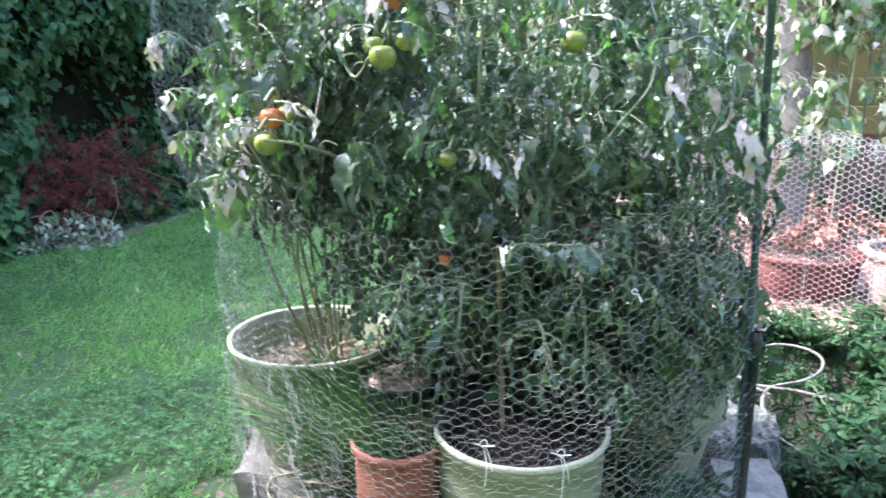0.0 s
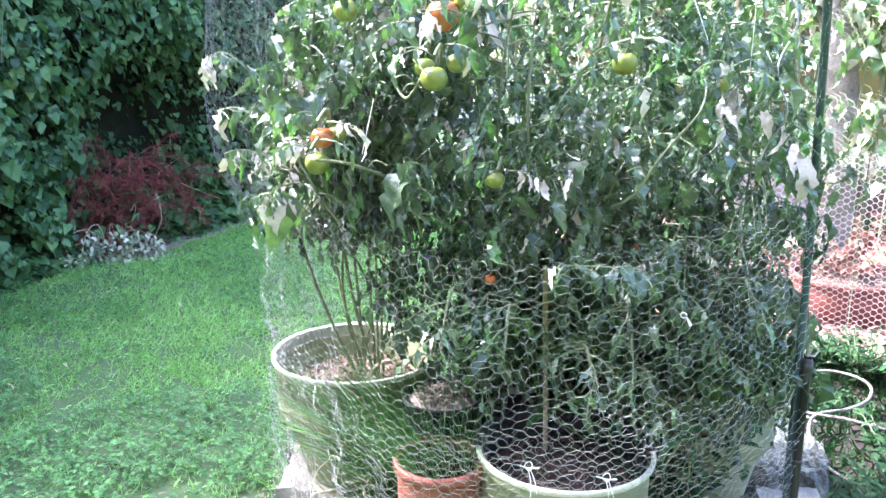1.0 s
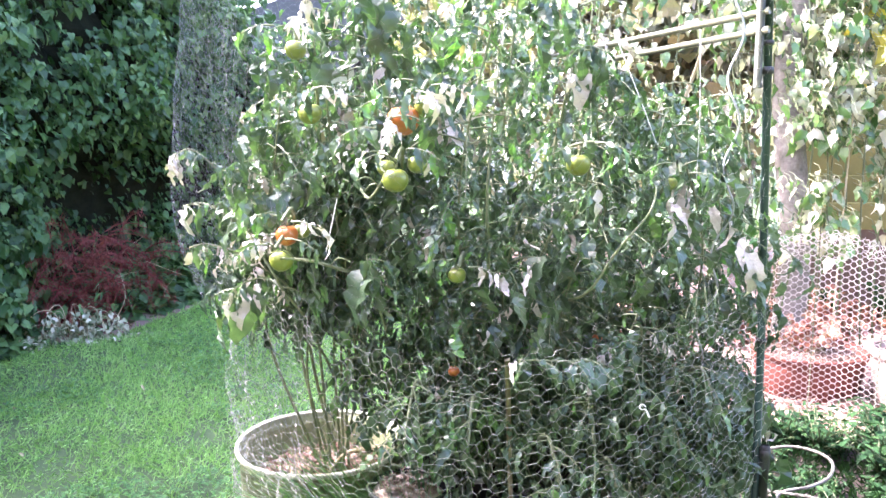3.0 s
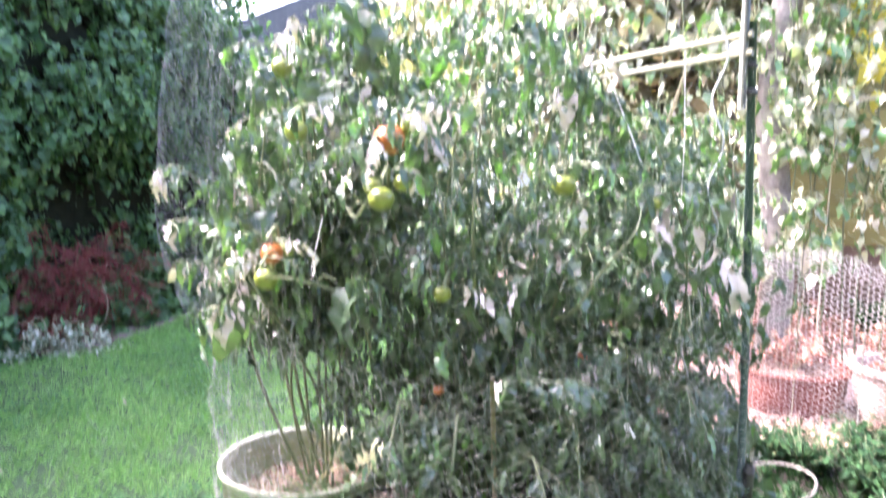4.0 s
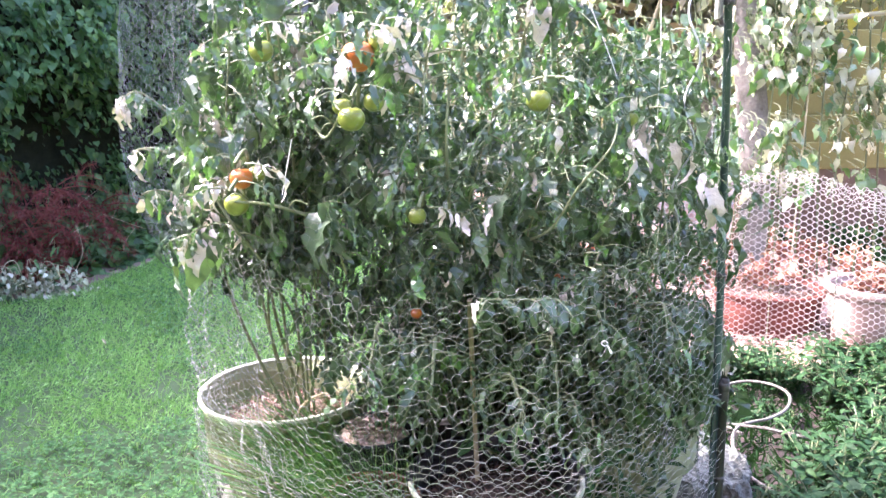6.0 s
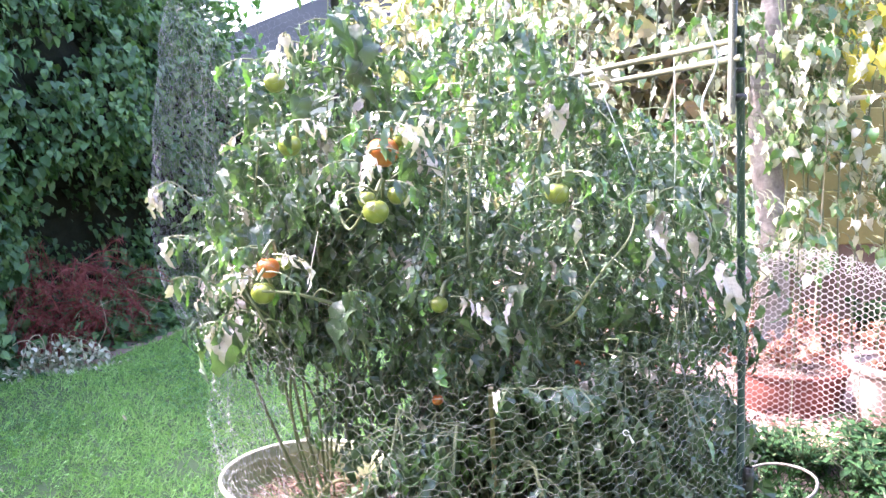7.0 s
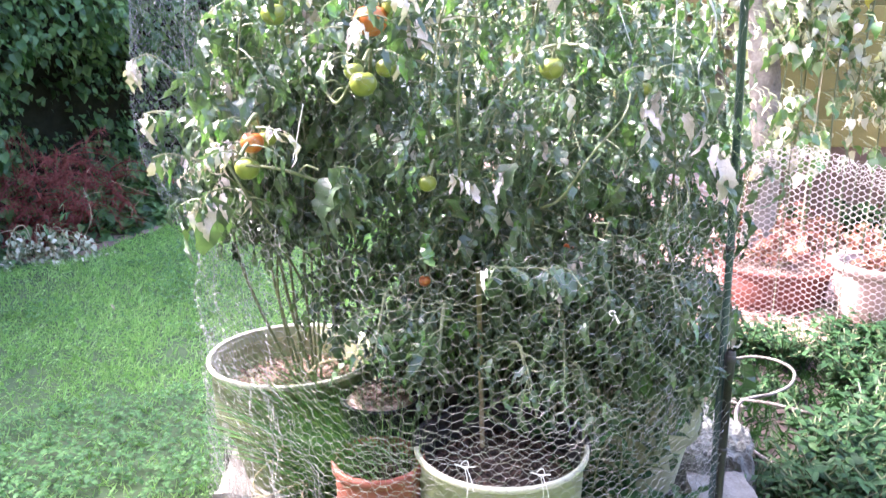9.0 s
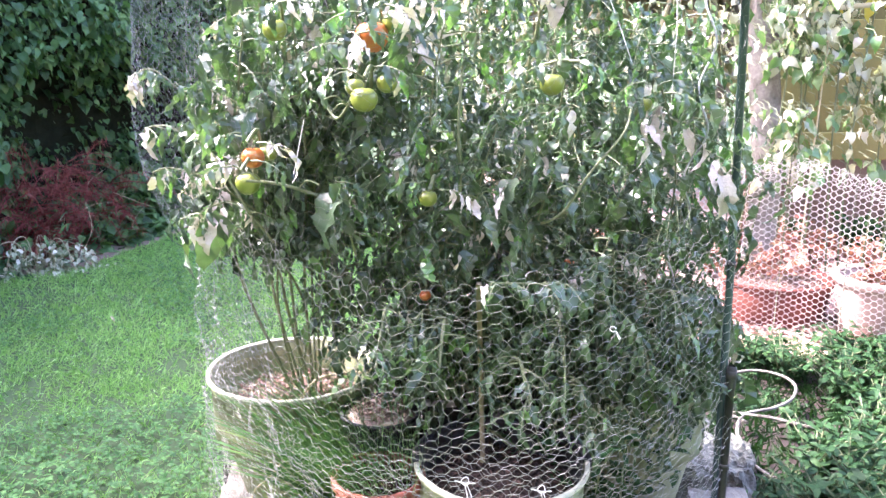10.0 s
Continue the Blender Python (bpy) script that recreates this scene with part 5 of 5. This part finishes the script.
build_bare_limb([(-0.50, 1.72, 1.16), (-0.44, 1.66, 1.10), (-0.38, 1.62, 1.02), (-0.36, 1.66, 0.95)], 0.0038, BARE_STEM)


def build_twine(points):
    ob = thing("twine", "white twine tying up the tomato stems", "twine", points[0], "twine")
    part("strand", tube(np.array(points) - np.array(points[0]), 0.0008, 5), STRING, ob)


build_twine([(-0.222, 1.50, 1.20), (-0.250, 1.52, 1.09)])
build_twine([(0.34, 1.60, 1.53), (0.40, 1.55, 1.36), (0.415, 1.53, 1.31)])
build_twine([(0.52, 1.62, 1.54), (0.515, 1.58, 1.36), (0.52, 1.60, 1.22)])


def build_spiral():
    pts = [(0.585 + 0.014 * math.sin(k * 0.36), 1.84 - 0.0042 * min(k, 60) + 0.012 * math.cos(k * 0.36), 0.56 + 0.0105 * k) for k in range(102)]
    ob = thing("spiral_stake", "pale wavy spiral tomato stake among leaves", "spiral stake", pts[0])
    part("rod", tube(np.array(pts) - np.array(pts[0]), 0.0021, 6), GREY_POT, ob, smooth=True)


build_spiral()


def build_tie(x, y, z, length):
    ob = thing("string_tie", "white string tied round the pot rim and wire", "string", (x, y, z), "string ties")
    loop = [(0.008 * math.cos(a), -0.004 + 0.003 * math.sin(2 * a), 0.007 + 0.009 * math.sin(a)) for a in np.linspace(0, 6.28, 12)]
    part("knot", join([tube(loop, 0.001, 5), tube([(-0.02, 0.004, 0.004), (0.0, -0.004, 0.002), (0.022, 0.004, -0.002)], 0.0014, 6)]), STRING, ob, smooth=True)
    part("tail", tube(smooth_path([(0, -0.004, 0), (0.006, -0.01, -length * 0.4), (0.003, -0.012, -length)], 5), 0.0009, 5), STRING, ob)
    part("tail", tube(smooth_path([(0.004, -0.004, 0), (0.014, -0.012, -length * 0.3), (0.018, -0.012, -length * 0.6)], 5), 0.0009, 5), STRING, ob)


build_tie(0.09, 1.40, 0.475, 0.085)
build_tie(0.246, 1.40, 0.455, 0.095)


def build_clip():
    ob = thing("plant_clip", "white plastic clip holding a tomato stem", "plant clip", (0.388, 1.45, 0.787))
    ring = [(0.006 * math.cos(a), 0.003 * math.sin(a), 0.0045 * math.sin(a)) for a in np.linspace(0, 5.6, 14)]
    part("jaw", tube(ring, 0.001, 6), STRING, ob, smooth=True)
    part("tab", tube([(0.006, 0, -0.004), (0.014, -0.003, -0.020)], [0.0012, 0.0030], 6), STRING, ob)


build_clip()


# ---- hose and weeds ----
def build_hose():
    ob = thing("garden_hose", "dirty white hose coiled in a loop on the weeds", "garden hose", (1.2, 2.6, 0))
    pts = [(1.28, 2.58, 0.08), (1.13, 2.51, 0.08), (1.05, 2.325, 0.07), (1.06, 2.22, 0.05), (1.13, 2.11, 0.03)]
    loop = [(1.15, 2.50, 0.06), (1.09, 2.64, 0.06), (1.12, 2.79, 0.065), (1.22, 2.90, 0.07), (1.34, 2.93, 0.08), (1.43, 2.88, 0.08), (1.445, 2.78, 0.08), (1.38, 2.66, 0.08)]
    base = np.array((1.2, 2.6, 0))
    part("tube", tube(smooth_path([np.array(p) - base for p in loop + pts], 8), 0.0062, 8), HOSE, ob, smooth=True)
    stick_ob = thing("pale_stick", "short pale stick lying in the weeds", "stick", (1.19, 2.50, 0.06))
    part("shaft", tube([(-0.10, 0.05, 0.02), (0.03, -0.02, 0.03), (0.16, -0.09, 0.02)], 0.0055, 6), HOSE, stick_ob)


build_hose()

WEED_LEAVES = [leaf(1, 0.5, 0.6, 0.2, 3, 0.08), leaf(1, 0.42, 0.9, 0.25, 3, 0.06), leaf(1, 0.6, 0.4, 0.15, 3, 0.06)]


def build_weed(x, y, h, big, n):
    ob = thing("weed_plant", "leafy green weed growing low among stones and grass", "weed", (x, y, TOP if in_platform(x, y) else ground_height(x, y)), "leafy weeds")
    stems, places = [], []
    for _ in range(n):
        a = 6.28 * rng.random()
        lean = np.array((math.cos(a), math.sin(a), 0)) * h * (0.2 + 0.7 * rng.random())
        hh = h * (0.6 + 0.6 * rng.random())
        pts = [lean * s * s + np.array((0, 0, hh * s)) for s in np.linspace(0, 1, 4)]
        stems.append(tube(pts, 0.0025, 4, False))
        k = rng.random() * 6
        for s in np.linspace(0.3, 1, 6):
            p = lean * s * s + np.array((0, 0, hh * s))
            k += 1.57
            for o in (0, math.pi):
                d = np.array((math.cos(k + o), math.sin(k + o), 0.15 + 0.2 * rng.standard_normal()))
                places.append((int(rng.integers(3)), p, basis(d, 0.3 * rng.standard_normal()), big * (0.6 + 0.6 * rng.random())))
    part("stem_tangle", join(stems), STEM, ob)
    part("foliage", scatter(WEED_LEAVES, places), WEED_LEAF, ob, smooth=True)


for _ in range(190):
    y = 1.75 + 1.45 * rng.random()
    x = 1.08 + 0.12 * (y - 2) + (1.6 + 0.5 * noise.noise((y * 2.0, 0.0, 5.0))) * rng.random()
    near_loop = ((x - 1.28) / 0.30) ** 2 + ((y - 2.72) / 0.32) ** 2
    if y > bed_edge(x) + 0.12:
        continue
    if near_loop < 1 or (x < 1.24 and 2.0 < y < 2.68):
        build_weed(x, y, 0.03 + 0.02 * rng.random(), 0.022, 9)
    else:
        build_weed(x, y, 0.10 + 0.09 * rng.random(), 0.030 + 0.014 * rng.random(), 10)
for x, y, h in ((0.48, 1.66, 0.34), (0.42, 1.70, 0.36), (0.36, 1.82, 0.3), (0.50, 1.58, 0.2)):
    build_weed(x, y, h, 0.05, 9)
for x, y, h in ((0.56, 1.58, 0.14), (0.64, 1.66, 0.10)):
    build_weed(x, y, h, 0.05, 9)
for _ in range(26):
    x, y = 0.92 + 0.5 * rng.random(), 1.55 + 0.5 * rng.random()
    if not in_platform(x, y):
        build_weed(x, y, 0.07 + 0.05 * rng.random(), 0.024, 12)


def build_edge_grass():
    places = []
    base = np.array((1.5, 2.6, 0))
    for _ in range(24000):
        x, y = 0.7 + 3.0 * rng.random(), 1.0 + 2.5 * rng.random()
        if in_platform(x, y) or y > bed_edge(x) + 0.05 or ((x - 1.7) / 1.5) ** 2 + ((y - 2.4) / 1.25) ** 2 > 1 + 0.5 * noise.noise((x * 1.7, y * 1.7, 2.0)):
            continue
        d = np.array((0.8 * rng.standard_normal(), 0.8 * rng.standard_normal(), 0.8))
        places.append((int(rng.integers(2)), np.array((x, y, ground_height(x, y))) - base, basis(d, up=(0.3, 0.9, 0.1)), 0.04 + 0.05 * rng.random()))
    ob = thing("edge_grass", "rough grass at the edge of the mulch bed", "grass", base, kind="stuff")
    part("blade", scatter([blade(0.10, 0.9), blade(0.07, 0.4)], places), WEED_LEAF, ob)


build_edge_grass()

# ---- sunlit bed beyond ----
build_pot("red_planter", (1.76, 3.72, 0.04), 0.27, 0.225, PLANTER, PLANTER, "wide terracotta red planter behind a wire fence", 0.04, 0.014, 0.85)
build_pot("faded_pot", (2.13, 3.42, 0.04), 0.22, 0.305, WHITE_POT, WHITE_POT, "large faded pink clay pot standing in the sun", 0.06, 0.02, 0.74)
build_pot("red_planter", (1.05, 4.1, 0.04), 0.25, 0.30, PLANTER, PLANTER, "wide terracotta red planter behind a wire fence", 0.04, 0.014, 0.85)

FENCE = [(0.75, 3.95), (1.1, 3.7), (1.4, 3.5), (1.64, 3.42), (1.86, 3.26), (2.06, 3.14), (2.5, 3.1), (3.0, 3.2)]


def build_fence():
    fence = thing("wire_fence", "low chicken wire fence with a sagging top edge", "wire fence", (0, 0, 0))
    top = lambda f: float(np.interp(f, [0, 0.3, 0.44, 0.52, 0.62, 0.8, 1], [0.82, 0.84, 0.89, 0.84, 0.80, 0.83, 0.86]))
    part("netting", hex_net(FENCE, False, lambda f: 0.04, top, 0.028, 0.0014, 14.0, 0.007), FENCE_WIRE, fence)
    part("folded_edge", hex_net([(x, y + 0.012) for x, y in FENCE], False, lambda f: top(f) - 0.085 + 0.02 * math.sin(30 * f), top, 0.026, 0.0013, 23.0, 0.012), FENCE_WIRE, fence)
    path, dist = plan_curve(FENCE, False)
    edge = [(np.interp(u, dist, path[:, 0]), np.interp(u, dist, path[:, 1]), top(u / dist[-1])) for u in np.linspace(0, dist[-1], 90)]
    part("top_wire", tube([(x, y, z + 0.02 * noise.noise((x * 14, y * 14, 0))) for x, y, z in edge], 0.0007, 5), BAMBOO, fence)
    for x, y, h in ((1.4, 3.5, 0.84), (1.64, 3.42, 0.90), (1.86, 3.26, 0.82), (2.5, 3.1, 0.84)):
        part("post", tube([(x, y + 0.01, 0), (x + 0.004, y + 0.01, h)], 0.003, 8), BAMBOO, fence, "pale thin post", True)


build_fence()


def build_dry_plant(x, y, z, r):
    ob = thing("dry_bedding_plant", "low reddish dry bedding plant in a planter", "bedding plant", (x, y, z), "bedding plants")
    places, stems = [], []
    for _ in range(26):
        a = 6.28 * rng.random()
        tip = np.array((math.cos(a) * r * rng.random(), math.sin(a) * r * rng.random(), 0.08 + 0.14 * rng.random()))
        stems.append(tube([tip * 0.2 * (1, 1, 0), tip * 0.6, tip], 0.003, 4, False))
        for k in range(9):
            places.append((int(rng.integers(3)), tip * (0.5 + 0.5 * rng.random()), basis((rng.standard_normal(), rng.standard_normal(), 0.3 * rng.standard_normal()), rng.standard_normal()), 0.04 + 0.03 * rng.random()))
    part("foliage", scatter(WEED_LEAVES, places), RED_DRY, ob, smooth=True)
    part("stem_tangle", join(stems), DRY_STEM, ob)["kind"] = "stuff"


for x, y in ((1.76, 3.72), (1.05, 4.1), (2.13, 3.42)):
    build_dry_plant(x, y, 0.22 if x > 1.5 else 0.28, 0.2 if x < 2 else 0.12)


def build_bed_plant(x, y, h, mat_leaf, label):
    ob = thing("bedding_plant", label, "bedding plant", (x, y, 0.05), "bedding plants")
    places, stems = [], []
    for _ in range(14):
        a = 6.28 * rng.random()
        tip = np.array((math.cos(a) * h * 0.5 * rng.random(), math.sin(a) * h * 0.5 * rng.random(), h * (0.5 + 0.6 * rng.random())))
        stems.append(tube([(0, 0, 0), tip * (0.4, 0.4, 0.6), tip], 0.003, 4, False))
        for k in range(12):
            s = 0.3 + 0.7 * rng.random()
            places.append((int(rng.integers(3)), tip * (s, s, s), basis((rng.standard_normal(), rng.standard_normal(), 0.4 * rng.standard_normal() - 0.2), rng.standard_normal()), 0.04 + 0.04 * rng.random()))
    part("foliage", scatter(WEED_LEAVES, places), mat_leaf, ob, smooth=True)
    part("stem_tangle", join(stems), STEM, ob)["kind"] = "stuff"


for k in range(20):
    x, y = 1.3 + 1.9 * rng.random(), 4.25 + 0.75 * rng.random()
    if abs(x - 1.79) < 0.14 and abs(y - 4.13) < 0.2:
        continue
    build_bed_plant(x, y, 0.15 + 0.25 * rng.random(), (RED_DRY, RED_DRY, WEED_LEAF)[k % 3], ("reddish dry bedding plant in the sunny bed", "reddish dry bedding plant in the sunny bed", "dark green bedding plant in the sunny bed")[k % 3])


def bark_chips():
    places = []
    base = np.array((2.2, 4.2, 0))
    for _ in range(6000):
        x = 0.8 + 3.0 * rng.random()
        y = bed_edge(x) + 0.05 + 1.8 * rng.random()
        places.append((0, np.array((x, y, ground_height(x, y) + 0.058 + 0.015 * rng.random())) - base, basis((rng.standard_normal(), rng.standard_normal(), 0.3 * rng.standard_normal()), rng.standard_normal()), 0.02 + 0.035 * rng.random()))
    ob = thing("bark_chips", "loose reddish bark chips over the bed", "bark chips", base, kind="stuff")
    part("chip", scatter([leaf(1.0, 0.4, 0.5, 0.25, 2)], places), MULCH, ob)


bark_chips()


# ---- board wall with bean vines ----
def build_wall():
    wall = new("wall_north")
    wall.location = (4.25, 5.2, 0.06)
    tagged(wall, "olive tan board wall in shade behind bean vines", "wall", kind="structure")
    bm = bmesh.new()
    bmesh.ops.create_cube(bm, size=1.0)
    bmesh.ops.transform(bm, matrix=pose(0, 0.1, 0.3) @ Matrix.Diagonal((4.0, 0.2, 0.6, 1)), verts=bm.verts)
    part("footing", bm, FOOTING, wall, "dark brown footing")
    shape = None
    for i in range(13):
        if shape is None:
            bm = bmesh.new()
            bmesh.ops.create_cube(bm, size=1.0)
            bmesh.ops.transform(bm, matrix=Matrix.Diagonal((3.96, 0.03, 0.185, 1)), verts=bm.verts)
            bmesh.ops.bevel(bm, geom=bm.edges[:], offset=0.006, segments=1, affect="EDGES")
            board = part("board", bm, SIDING, wall)
            shape = board.data
        else:
            board = new("board", shape)
            board.parent = wall
        board.matrix_basis = pose(0, -0.005 + 0.0, 0.6 + 0.09 + 0.182 * i, 4, 0, 0)
    bm = bmesh.new()
    bmesh.ops.create_cube(bm, size=1.0)
    bmesh.ops.transform(bm, matrix=pose(0, 0.13, 1.78) @ Matrix.Diagonal((3.96, 0.16, 2.34, 1)), verts=bm.verts)
    part("core", bm, SIDING, wall)


build_wall()

BEAN = [crinkled(leaf(1, 0.66, 0.9, 0.3, 5, 0.05, 0.25, 0.4), 0.5), crinkled(leaf(1, 0.55, 1.6, 0.45, 5, 0.05, 0.2, -0.6), 2.0), crinkled(leaf(1, 0.62, 0.5, 0.15, 5, 0.04, 0.3), 4.0)]


def build_vine(x, y, top, n, spread, seed, size=0.070, low=0.24, mat=None):
    ob = thing("bean_vine", "climbing bean vine with large yellowing leaves", "bean vine", (x, y, 0.05), "bean vines")
    places, stalks = [], []
    for k in range(2):
        pts = [(0.10 * (k - 0.5) + 0.06 * math.sin(5 * s + k + seed), 0.05 * math.cos(6 * s + k), top * s) for s in np.linspace(0, 1, 14)]
        part("vine_stem", tube(pts, 0.005, 5), STEM, ob, smooth=True)
    for _ in range(n):
        z = top * (low + (1.04 - low) * rng.random() ** 0.75)
        if noise.noise((x + z * 1.4, z * 2.1, seed)) < -0.22:
            continue
        p = np.array((spread * rng.standard_normal(), 0.12 * rng.standard_normal() - 0.1, z))
        d = np.array((0.5 * rng.standard_normal() - 0.15, -0.35 + 0.4 * rng.standard_normal(), -0.8 + 0.3 * rng.standard_normal()))
        stalks.append(tube([p + np.array((0.0, 0.1, 0.04)), p + np.array((0, 0.03, 0.03)), p], 0.002, 3, False))
        places.append((int(rng.integers(3)), p, basis(d, 0.6 * rng.standard_normal()), size * (0.6 + 0.7 * rng.random())))
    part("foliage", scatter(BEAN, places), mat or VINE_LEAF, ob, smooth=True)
    part("leaf_stalk", join(stalks), STEM, ob)["kind"] = "stuff"


for x, y, top, n, spread in ((0.75, 4.5, 2.7, 520, 0.28), (1.25, 4.4, 2.8, 560, 0.28), (1.75, 4.4, 2.8, 420, 0.22), (1.99, 4.15, 2.7, 1300, 0.11), (2.44, 4.12, 2.7, 1250, 0.13), (2.75, 4.12, 2.7, 900, 0.2), (1.80, 3.98, 2.5, 800, 0.13), (1.52, 4.25, 1.9, 520, 0.14), (0.25, 4.8, 2.5, 420, 0.28), (1.0, 5.6, 2.9, 420, 0.45), (0.2, 5.8, 2.6, 320, 0.4)):
    build_vine(x, y, top, n, spread, x * 3)
build_vine(2.20, 4.02, 1.95, 70, 0.10, 2.0, 0.10, 0.74, YELLOW_LEAF)


def build_post():
    pts = [(0.04 * math.sin(3 * z), 0.02 * math.cos(4 * z), z) for z in np.linspace(0, 3.2, 16)]
    ob = thing("wooden_post", "grey weathered round post carrying the bean canes", "post", (1.80, 4.13, 0.0))
    part("trunk", tube(pts, [0.082 - 0.010 * k / 15 for k in range(16)], 12), BARK, ob, smooth=True)


build_post()
stake([(1.75, 3.86, 1.535), (3.2, 3.84, 1.66)], 0.013, DRY_STEM, "trellis_cane", "pale bamboo cane tied along the bean vines")
stake([(1.95, 3.9, 0.05), (1.99, 3.88, 2.2)], 0.004, DRY_STEM, "trellis_cane", "thin upright dry cane among bean vines")
stake([(0.8, 4.3, 0.05), (1.5, 4.2, 2.3)], 0.01, DRY_STEM, "trellis_cane", "slanting bamboo cane among bean vines")


# ---- far house and trees ----
def build_house():
    house = thing("house", "distant pale house with a grey shingled roof", "house", (-3.2, 16.0, 0))
    bm = bmesh.new()
    bmesh.ops.create_cube(bm, size=1.0)
    bmesh.ops.transform(bm, matrix=pose(2.0, 3, 1.35) @ Matrix.Diagonal((9.0, 6.0, 2.7, 1)), verts=bm.verts)
    part("wall", bm, PLASTER, house)
    verts = [(-3.0, -0.5, 2.75), (3.8, -0.5, 5.25), (8.5, -0.5, 3.5), (-3.0, 6.5, 2.75), (3.8, 6.5, 5.25), (8.5, 6.5, 3.5), (-3.0, -0.5, 2.5), (8.5, -0.5, 2.5), (-3.0, 6.5, 2.5), (8.5, 6.5, 2.5)]
    faces = [[0, 1, 4, 3], [1, 2, 5, 4], [6, 7, 2, 1, 0], [8, 3, 4, 5, 9], [6, 0, 3, 8], [7, 9, 5, 2], [6, 8, 9, 7]]
    part("roof", (np.array(verts, float), faces), ROOFING, house, "grey shingled roof")
    for x in (-1.2, 1.4, 4.2):
        pane = part("window", (np.array([(x, -0.02, 1.2), (x + 0.9, -0.02, 1.2), (x + 0.9, -0.02, 2.4), (x, -0.02, 2.4), (x, 0.03, 1.2), (x + 0.9, 0.03, 1.2), (x + 0.9, 0.03, 2.4), (x, 0.03, 2.4)]), [[0, 1, 2, 3], [0, 4, 5, 1], [1, 5, 6, 2], [2, 6, 7, 3], [3, 7, 4, 0]]), GLASS_DARK, house)
        part("frame", tube([(x, -0.04, 1.2), (x + 0.9, -0.04, 1.2), (x + 0.9, -0.04, 2.4), (x, -0.04, 2.4), (x, -0.04, 1.2)], 0.03, 4), PLASTER, pane)


build_house()


def build_tree(x, y, height, crown, n, label, leaf_mat=None, low=0.3, size=0.12):
    ob = thing("tree", label, "tree", (x, y, 0))
    pts = [(0.15 * math.sin(z), 0.1 * math.cos(2 * z), z) for z in np.linspace(0, height * 0.8, 10)]
    part("trunk", tube(pts, [0.16 - 0.012 * k for k in range(10)], 8), BARK, ob, smooth=True)
    limbs, places = [], []
    for k in range(16):
        a, z = 2.4 * k, height * (low + (0.8 - low) * k / 16)
        tip = np.array((math.cos(a) * crown * 0.8, math.sin(a) * crown * 0.8, z + crown * 0.5))
        limbs.append(tube(smooth_path([(0, 0, z), tip * 0.5 + np.array((0, 0, z * 0.5 + 0.1)), tip], 4), [0.05 - 0.005 * i for i in range(9)], 5))
        for _ in range(n // 16):
            q = tip + crown * 0.38 * rng.standard_normal(3)
            places.append((int(rng.integers(3)), q, basis(rng.standard_normal(3) + np.array((0, 0, -0.5))), size * (1 + 0.67 * rng.random())))
    part("limb_spread", join(limbs), BARK, ob)
    part("crown", scatter(IVY_LEAVES, places), leaf_mat or IVY, ob)


build_tree(-4.7, 4.6, 4.8, 1.2, 9000, "dark green leafy tree rising behind the hedge", None, 0.5, 0.07)
build_tree(-4.6, 6.6, 4.6, 1.15, 9000, "dark green leafy tree rising behind the hedge", None, 0.5, 0.07)
build_tree(-3.75, 8.8, 4.2, 1.0, 12000, "dark green leafy tree rising behind the hedge", None, 0.3, 0.075)
build_tree(-4.6, 11.0, 4.6, 1.3, 9000, "dark green leafy tree rising behind the hedge", None, 0.3, 0.09)
build_tree(1.3, 7.6, 3.6, 1.2, 4200, "tree beyond the bean vines, sunlight painted on its leaves", PALE_TREE)
build_tree(2.9, 8.2, 4.0, 1.3, 4200, "tree beyond the bean vines, sunlight painted on its leaves", PALE_TREE)
build_tree(0.7, 9.5, 3.4, 1.1, 3600, "tree beyond the bean vines, sunlight painted on its leaves", PALE_TREE)
